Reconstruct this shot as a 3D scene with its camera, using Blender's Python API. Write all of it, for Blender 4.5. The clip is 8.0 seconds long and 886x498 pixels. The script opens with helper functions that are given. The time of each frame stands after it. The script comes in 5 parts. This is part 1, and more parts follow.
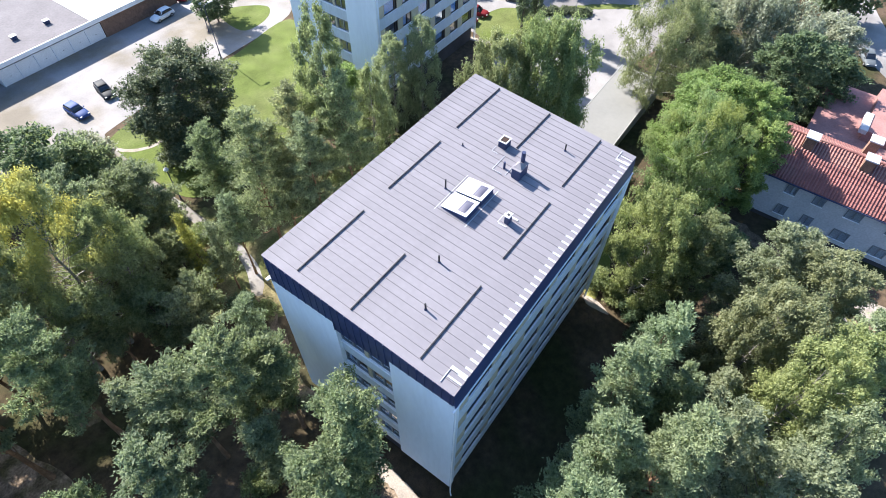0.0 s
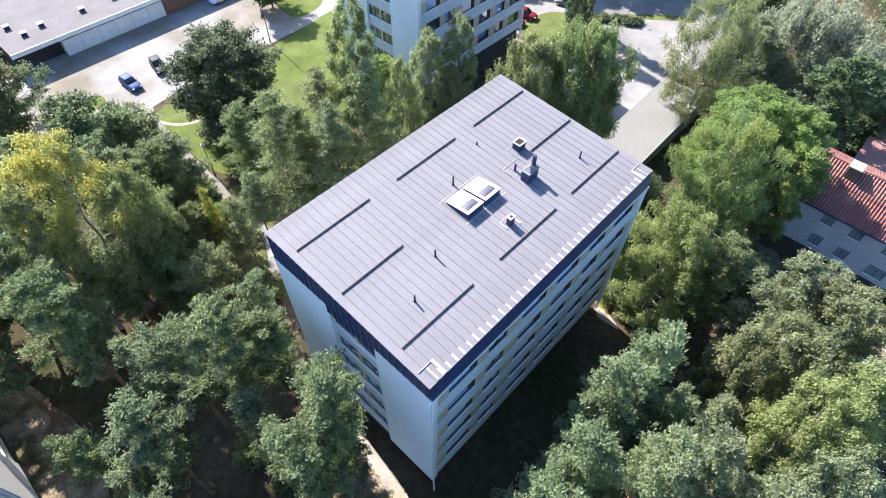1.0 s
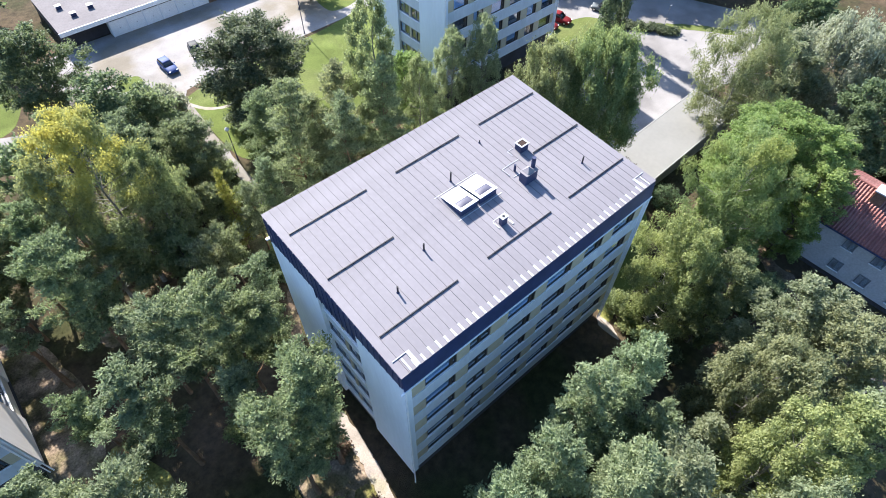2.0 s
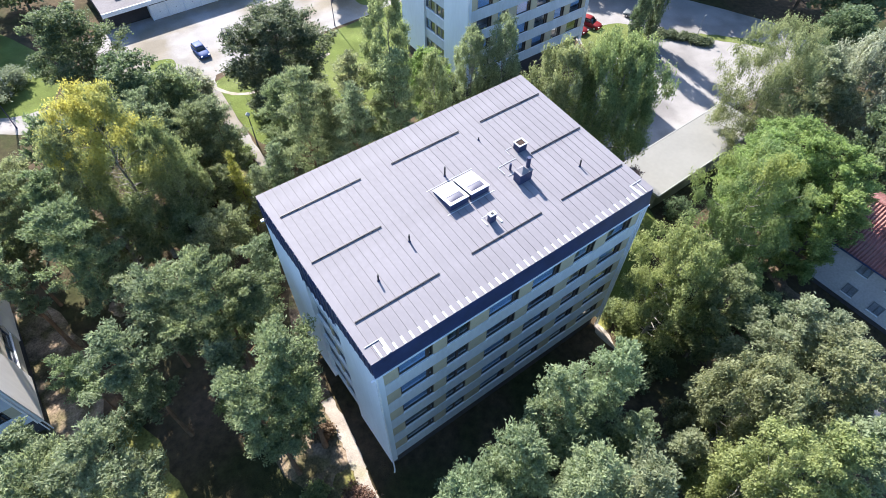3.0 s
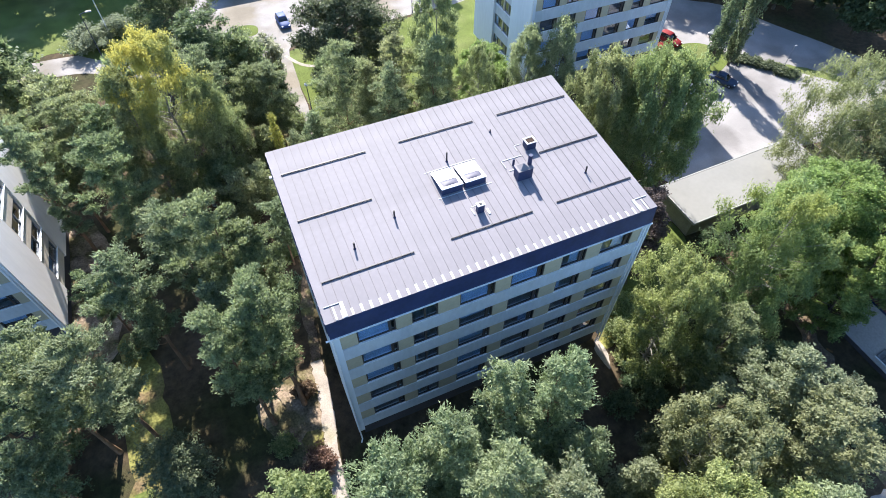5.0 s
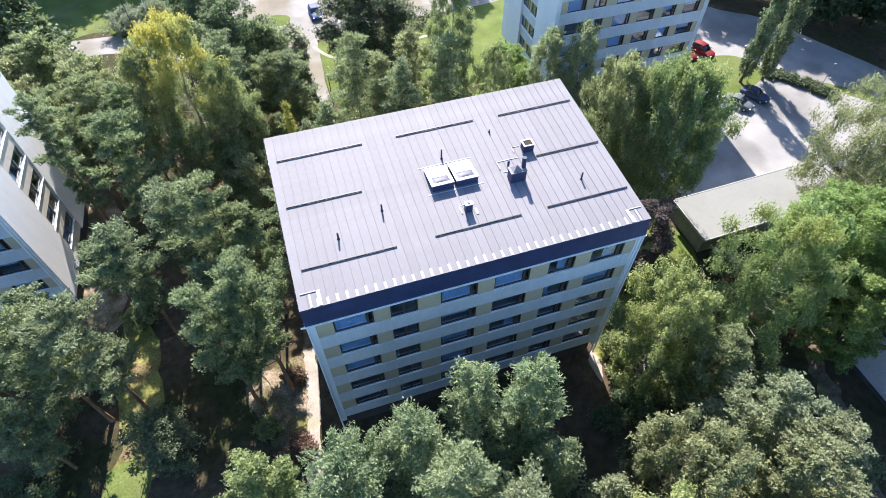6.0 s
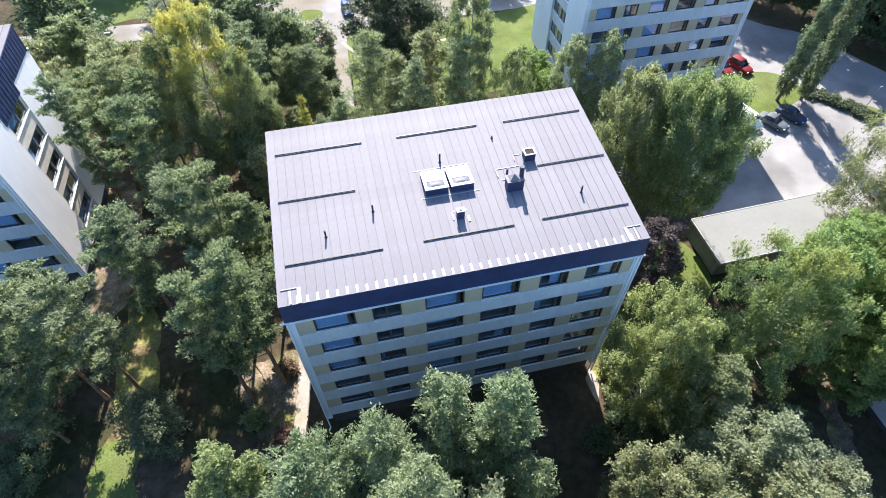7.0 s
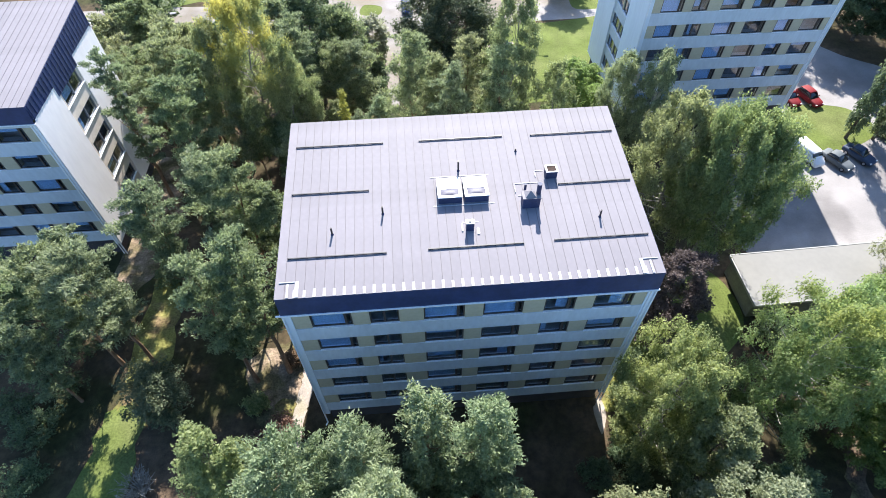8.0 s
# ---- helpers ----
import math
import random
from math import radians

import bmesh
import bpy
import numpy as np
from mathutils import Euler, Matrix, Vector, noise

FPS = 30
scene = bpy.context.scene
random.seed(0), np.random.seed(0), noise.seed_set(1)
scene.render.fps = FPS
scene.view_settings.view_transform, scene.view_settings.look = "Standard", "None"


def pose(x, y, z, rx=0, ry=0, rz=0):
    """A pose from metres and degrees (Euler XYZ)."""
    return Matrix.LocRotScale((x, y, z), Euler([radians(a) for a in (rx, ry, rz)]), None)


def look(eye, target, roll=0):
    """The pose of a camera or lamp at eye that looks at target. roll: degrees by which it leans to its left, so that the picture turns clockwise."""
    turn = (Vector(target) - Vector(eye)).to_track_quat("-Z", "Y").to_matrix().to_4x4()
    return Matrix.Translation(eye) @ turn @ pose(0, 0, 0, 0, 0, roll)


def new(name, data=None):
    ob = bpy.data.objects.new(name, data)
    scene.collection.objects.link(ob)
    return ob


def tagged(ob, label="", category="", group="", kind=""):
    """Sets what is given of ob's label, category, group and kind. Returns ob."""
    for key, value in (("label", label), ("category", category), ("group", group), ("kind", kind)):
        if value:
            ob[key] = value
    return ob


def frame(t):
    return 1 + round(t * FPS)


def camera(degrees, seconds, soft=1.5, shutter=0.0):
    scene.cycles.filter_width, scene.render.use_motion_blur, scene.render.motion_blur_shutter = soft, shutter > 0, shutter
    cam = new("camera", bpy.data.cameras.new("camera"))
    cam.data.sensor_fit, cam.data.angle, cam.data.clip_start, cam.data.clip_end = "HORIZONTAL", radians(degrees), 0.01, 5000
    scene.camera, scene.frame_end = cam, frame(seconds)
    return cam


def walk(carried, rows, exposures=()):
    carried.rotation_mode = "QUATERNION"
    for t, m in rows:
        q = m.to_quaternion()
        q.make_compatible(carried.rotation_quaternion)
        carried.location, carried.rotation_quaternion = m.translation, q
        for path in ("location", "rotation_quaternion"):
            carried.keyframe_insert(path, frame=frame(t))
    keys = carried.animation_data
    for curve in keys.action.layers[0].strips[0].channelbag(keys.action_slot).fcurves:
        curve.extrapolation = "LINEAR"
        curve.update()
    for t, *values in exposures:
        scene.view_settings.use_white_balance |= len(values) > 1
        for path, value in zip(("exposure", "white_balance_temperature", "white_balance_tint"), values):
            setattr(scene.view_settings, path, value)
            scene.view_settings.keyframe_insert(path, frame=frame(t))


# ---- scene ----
cam = camera(76.4, 8.0, soft=0.45)
PATH = [
    (0, (-10.305, -6.51, 46.22), (-9.3, -5.796, 44.646), 1.0),
    (0.5, (-9.562, -7.755, 46.228), (-8.611, -6.973, 44.653), 1.0),
    (1, (-8.797, -8.942, 46.306), (-7.891, -8.109, 44.728), 0.9),
    (1.5, (-7.983, -10.1, 46.344), (-7.122, -9.222, 44.767), 0.7),
    (3, (-5.111, -13.528, 46.287), (-4.382, -12.535, 44.712), 0.4),
    (3.5, (-4.066, -14.611, 46.232), (-3.388, -13.584, 44.656), 0.4),
    (4, (-2.947, -15.764, 46.182), (-2.326, -14.699, 44.607), 0.4),
    (4.5, (-1.815, -16.741, 46.097), (-1.256, -15.641, 44.522), 0.3),
    (6, (2.436, -18.756, 45.776), (2.821, -17.584, 44.201), 0.1),
    (6.5, (3.862, -18.934, 45.636), (4.196, -17.746, 44.062), -0.2),
    (7, (5.385, -18.869, 45.44), (5.654, -17.663, 43.867), -0.3),
    (7.5, (6.813, -18.726, 45.292), (7.001, -17.502, 43.721), -0.6),
    (8, (8.293, -18.387, 45.199), (8.384, -17.152, 43.629), -0.5),
]
walk(cam, [(t, look(eye, target, roll)) for t, eye, target, roll in PATH])

# ---- world, sun ----
SUN_AZ, SUN_EL = radians(82.5), radians(38.5)   # direction to the sun, counted from +x
world = bpy.data.worlds.new("sky")
scene.world = world
world.use_nodes = True
wn = world.node_tree.nodes
wl = world.node_tree.links
sky = wn.new("ShaderNodeTexSky")
sky.sky_type = "NISHITA"
sky.sun_disc = False
sky.ozone_density = 5.0
sky.sun_elevation = SUN_EL
sky.sun_rotation = math.pi / 2 - SUN_AZ
wn["Background"].inputs["Strength"].default_value = 0.123
deep = wn.new("ShaderNodeHueSaturation")      # a clear, deep-blue late-summer sky
deep.inputs["Saturation"].default_value = 1.08
wl.new(sky.outputs["Color"], deep.inputs["Color"])
wl.new(deep.outputs["Color"], wn["Background"].inputs["Color"])

sun_data = bpy.data.lights.new("sun", "SUN")
sun_data.energy = 5.0
sun_data.angle = radians(0.6)
sun_data.color = (1.0, 0.955, 0.905)
sun = new("sun", sun_data)
sun.matrix_world = look((math.cos(SUN_AZ) * math.cos(SUN_EL) * 90, math.sin(SUN_AZ) * math.cos(SUN_EL) * 90,
                         math.sin(SUN_EL) * 90), (0, 0, 0))
scene.view_settings.exposure = 1.6


# ---- materials ----
def nodes_of(name):
    m = bpy.data.materials.new(name)
    m.use_nodes = True
    return m, m.node_tree.nodes, m.node_tree.links, m.node_tree.nodes["Principled BSDF"]


def surface(name, color, rough=0.7, metal=0.0, var=0.18, scale=0.6, fine=9.0, fine_var=0.12, bump=0.15, spec=0.4,
            per_object=0.0, tint=None, tint_amount=0.0, stretch=(1, 1, 1)):
    """A painted, mineral or metal surface: colour varied by a broad and a fine noise, with fine relief."""
    m, n, l, p = nodes_of(name)
    p.inputs["Roughness"].default_value = rough
    p.inputs["Metallic"].default_value = metal
    p.inputs["Specular IOR Level"].default_value = spec
    tc = n.new("ShaderNodeTexCoord")
    mp = n.new("ShaderNodeMapping")
    mp.inputs["Scale"].default_value = stretch
    l.new(tc.outputs["Object"], mp.inputs["Vector"])
    broad = n.new("ShaderNodeTexNoise")
    broad.inputs["Scale"].default_value = scale
    broad.inputs["Detail"].default_value = 5
    fin = n.new("ShaderNodeTexNoise")
    fin.inputs["Scale"].default_value = fine
    fin.inputs["Detail"].default_value = 4
    for t in (broad, fin):
        l.new(mp.outputs["Vector"], t.inputs["Vector"])
    a = n.new("ShaderNodeMapRange")
    a.inputs["From Min"].default_value, a.inputs["From Max"].default_value = 0.3, 0.7
    a.inputs["To Min"].default_value, a.inputs["To Max"].default_value = 1 - var, 1 + var
    l.new(broad.outputs["Fac"], a.inputs["Value"])
    b = n.new("ShaderNodeMapRange")
    b.inputs["From Min"].default_value, b.inputs["From Max"].default_value = 0.3, 0.7
    b.inputs["To Min"].default_value, b.inputs["To Max"].default_value = 1 - fine_var, 1 + fine_var
    l.new(fin.outputs["Fac"], b.inputs["Value"])
    mul = n.new("ShaderNodeMath")
    mul.operation = "MULTIPLY"
    l.new(a.outputs["Result"], mul.inputs[0])
    l.new(b.outputs["Result"], mul.inputs[1])
    last = mul
    if per_object:
        oi = n.new("ShaderNodeObjectInfo")
        c = n.new("ShaderNodeMapRange")
        c.inputs["To Min"].default_value, c.inputs["To Max"].default_value = 1 - per_object, 1 + per_object
        l.new(oi.outputs["Random"], c.inputs["Value"])
        m2 = n.new("ShaderNodeMath")
        m2.operation = "MULTIPLY"
        l.new(mul.outputs[0], m2.inputs[0])
        l.new(c.outputs["Result"], m2.inputs[1])
        last = m2
    sc = n.new("ShaderNodeVectorMath")
    sc.operation = "SCALE"
    l.new(last.outputs[0], sc.inputs["Scale"])
    if tint:
        mx = n.new("ShaderNodeMix")
        mx.data_type = "RGBA"
        mx.inputs["A"].default_value = (*color, 1)
        mx.inputs["B"].default_value = (*tint, 1)
        tn = n.new("ShaderNodeTexNoise")
        tn.inputs["Scale"].default_value = scale * 0.45
        tn.inputs["Detail"].default_value = 6
        l.new(mp.outputs["Vector"], tn.inputs["Vector"])
        tr = n.new("ShaderNodeMapRange")
        tr.inputs["From Min"].default_value, tr.inputs["From Max"].default_value = 0.56 - tint_amount * 0.3, 0.72 - tint_amount * 0.3
        l.new(tn.outputs["Fac"], tr.inputs["Value"])
        l.new(tr.outputs["Result"], mx.inputs["Factor"])
        l.new(mx.outputs["Result"], sc.inputs[0])
    else:
        sc.inputs[0].default_value = color
    l.new(sc.outputs["Vector"], p.inputs["Base Color"])
    if bump:
        bp = n.new("ShaderNodeBump")
        bp.inputs["Strength"].default_value = bump
        bp.inputs["Distance"].default_value = 0.05
        l.new(fin.outputs["Fac"], bp.inputs["Height"])
        l.new(bp.outputs["Normal"], p.inputs["Normal"])
    return m


def foliage(name, dark, light, through_light=0.25, patch=None, rough=0.6, patch_from=0.0, patch_to=1.0):
    """Leaves: each leaf has its own green, clumps drift in hue; some light passes through them."""
    m, n, l, p = nodes_of(name)
    geo = n.new("ShaderNodeNewGeometry")
    tc = n.new("ShaderNodeTexCoord")
    oi = n.new("ShaderNodeObjectInfo")
    nz = n.new("ShaderNodeTexNoise")
    nz.inputs["Scale"].default_value = 0.45
    nz.inputs["Detail"].default_value = 3
    l.new(tc.outputs["Object"], nz.inputs["Vector"])
    mr = n.new("ShaderNodeMapRange")
    mr.inputs["From Min"].default_value, mr.inputs["From Max"].default_value = 0.3, 0.7
    l.new(nz.outputs["Fac"], mr.inputs["Value"])
    av = n.new("ShaderNodeMath")
    av.operation = "MULTIPLY_ADD"
    av.inputs[1].default_value = 0.55
    l.new(geo.outputs["Random Per Island"], av.inputs[0])
    half = n.new("ShaderNodeMath")
    half.operation = "MULTIPLY"
    half.inputs[1].default_value = 0.45
    l.new(mr.outputs["Result"], half.inputs[0])
    l.new(half.outputs[0], av.inputs[2])
    mx = n.new("ShaderNodeMix")
    mx.data_type = "RGBA"
    mx.inputs["A"].default_value = (1.20 * dark[0], 1.14 * dark[1], 1.18 * dark[2], 1)
    mx.inputs["B"].default_value = (1.09 * light[0], 1.04 * light[1], 1.08 * light[2], 1)
    grain = n.new("ShaderNodeTexNoise")      # single needles and leaflets
    grain.inputs["Scale"].default_value = 4.2
    grain.inputs["Detail"].default_value = 3
    l.new(tc.outputs["Object"], grain.inputs["Vector"])
    gr = n.new("ShaderNodeMath")
    gr.operation = "MULTIPLY_ADD"
    gr.inputs[1].default_value = 2.6
    gr.inputs[2].default_value = -1.3
    l.new(grain.outputs["Fac"], gr.inputs[0])
    su = n.new("ShaderNodeMath")
    su.operation = "ADD"
    su.use_clamp = True
    l.new(av.outputs[0], su.inputs[0])
    l.new(gr.outputs[0], su.inputs[1])
    l.new(su.outputs[0], mx.inputs["Factor"])
    col = mx.outputs["Result"]
    if patch:
        pn = n.new("ShaderNodeTexNoise")
        pn.inputs["Scale"].default_value = 0.28
        pn.inputs["Detail"].default_value = 4
        l.new(tc.outputs["Object"], pn.inputs["Vector"])
        pr = n.new("ShaderNodeMapRange")
        pr.inputs["From Min"].default_value, pr.inputs["From Max"].default_value = 0.41, 0.54
        l.new(pn.outputs["Fac"], pr.inputs["Value"])
        pm = n.new("ShaderNodeMix")
        pm.data_type = "RGBA"
        sp = n.new("ShaderNodeSeparateXYZ")
        l.new(tc.outputs["Object"], sp.inputs["Vector"])
        up = n.new("ShaderNodeMapRange")       # the crown's top turns first
        up.inputs["From Min"].default_value, up.inputs["From Max"].default_value = patch_from, patch_to
        l.new(sp.outputs["Z"], up.inputs["Value"])
        both = n.new("ShaderNodeMath")
        both.operation = "MULTIPLY"
        l.new(pr.outputs["Result"], both.inputs[0])
        l.new(up.outputs["Result"], both.inputs[1])
        l.new(both.outputs[0], pm.inputs["Factor"])
        l.new(col, pm.inputs["A"])
        pm.inputs["B"].default_value = (*patch, 1)
        col = pm.outputs["Result"]
    hs = n.new("ShaderNodeHueSaturation")
    hr = n.new("ShaderNodeMapRange")
    hr.inputs["To Min"].default_value, hr.inputs["To Max"].default_value = 0.485, 0.515
    l.new(oi.outputs["Random"], hr.inputs["Value"])
    l.new(hr.outputs["Result"], hs.inputs["Hue"])
    l.new(col, hs.inputs["Color"])
    p.inputs["Roughness"].default_value = rough
    p.inputs["Specular IOR Level"].default_value = 0.22
    l.new(hs.outputs["Color"], p.inputs["Base Color"])
    tl = n.new("ShaderNodeBsdfTranslucent")
    lift = n.new("ShaderNodeVectorMath")
    lift.operation = "MULTIPLY"
    lift.inputs[1].default_value = (1.58, 1.60, 1.35)
    l.new(hs.outputs["Color"], lift.inputs[0])
    l.new(lift.outputs["Vector"], tl.inputs["Color"])
    ms = n.new("ShaderNodeMixShader")
    ms.inputs["Fac"].default_value = through_light
    l.new(p.outputs["BSDF"], ms.inputs[1])
    l.new(tl.outputs["BSDF"], ms.inputs[2])
    l.new(ms.outputs["Shader"], n["Material Output"].inputs["Surface"])
    return m


def glazing(name, tint=(0.75, 0.85, 0.95), rough=0.02):
    m, n, l, p = nodes_of(name)
    p.inputs["Base Color"].default_value = (*tint, 1)
    p.inputs["Roughness"].default_value = rough
    p.inputs["Transmission Weight"].default_value = 1.0
    p.inputs["IOR"].default_value = 1.75
    nz = n.new("ShaderNodeTexNoise")
    nz.inputs["Scale"].default_value = 0.7
    bp = n.new("ShaderNodeBump")
    bp.inputs["Strength"].default_value = 0.03
    l.new(nz.outputs["Fac"], bp.inputs["Height"])
    l.new(bp.outputs["Normal"], p.inputs["Normal"])
    return m


def forest_floor():
    """Needle litter, moss and thin grass in drifting patches."""
    m, n, l, p = nodes_of("forest_floor")
    tc = n.new("ShaderNodeTexCoord")
    big = n.new("ShaderNodeTexNoise")
    big.inputs["Scale"].default_value = 0.11
    big.inputs["Detail"].default_value = 7
    mid = n.new("ShaderNodeTexNoise")
    mid.inputs["Scale"].default_value = 1.3
    mid.inputs["Detail"].default_value = 8
    mid.inputs["Roughness"].default_value = 0.7
    fin = n.new("ShaderNodeTexNoise")
    fin.inputs["Scale"].default_value = 14
    fin.inputs["Detail"].default_value = 5
    for t in (big, mid, fin):
        l.new(tc.outputs["Object"], t.inputs["Vector"])
    r1 = n.new("ShaderNodeValToRGB")
    r1.color_ramp.elements[0].position, r1.color_ramp.elements[0].color = 0.36, (0.104, 0.076, 0.054, 1)
    r1.color_ramp.elements[1].position, r1.color_ramp.elements[1].color = 0.62, (0.042, 0.047, 0.021, 1)
    e = r1.color_ramp.elements.new(0.5)
    e.color = (0.064, 0.052, 0.033, 1)
    l.new(big.outputs["Fac"], r1.inputs["Fac"])
    r2 = n.new("ShaderNodeValToRGB")
    r2.color_ramp.elements[0].position, r2.color_ramp.elements[0].color = 0.3, (0.55, 0.55, 0.55, 1)
    r2.color_ramp.elements[1].position, r2.color_ramp.elements[1].color = 0.7, (1.5, 1.42, 1.3, 1)
    l.new(mid.outputs["Fac"], r2.inputs["Fac"])
    mx = n.new("ShaderNodeMix")
    mx.data_type, mx.blend_type = "RGBA", "MULTIPLY"
    mx.inputs["Factor"].default_value = 1.0
    l.new(r1.outputs["Color"], mx.inputs["A"])
    l.new(r2.outputs["Color"], mx.inputs["B"])
    l.new(mx.outputs["Result"], p.inputs["Base Color"])
    p.inputs["Roughness"].default_value = 0.95
    p.inputs["Specular IOR Level"].default_value = 0.1
    bp = n.new("ShaderNodeBump")
    bp.inputs["Strength"].default_value = 0.6
    bp.inputs["Distance"].default_value = 0.12
    l.new(fin.outputs["Fac"], bp.inputs["Height"])
    l.new(bp.outputs["Normal"], p.inputs["Normal"])
    return m


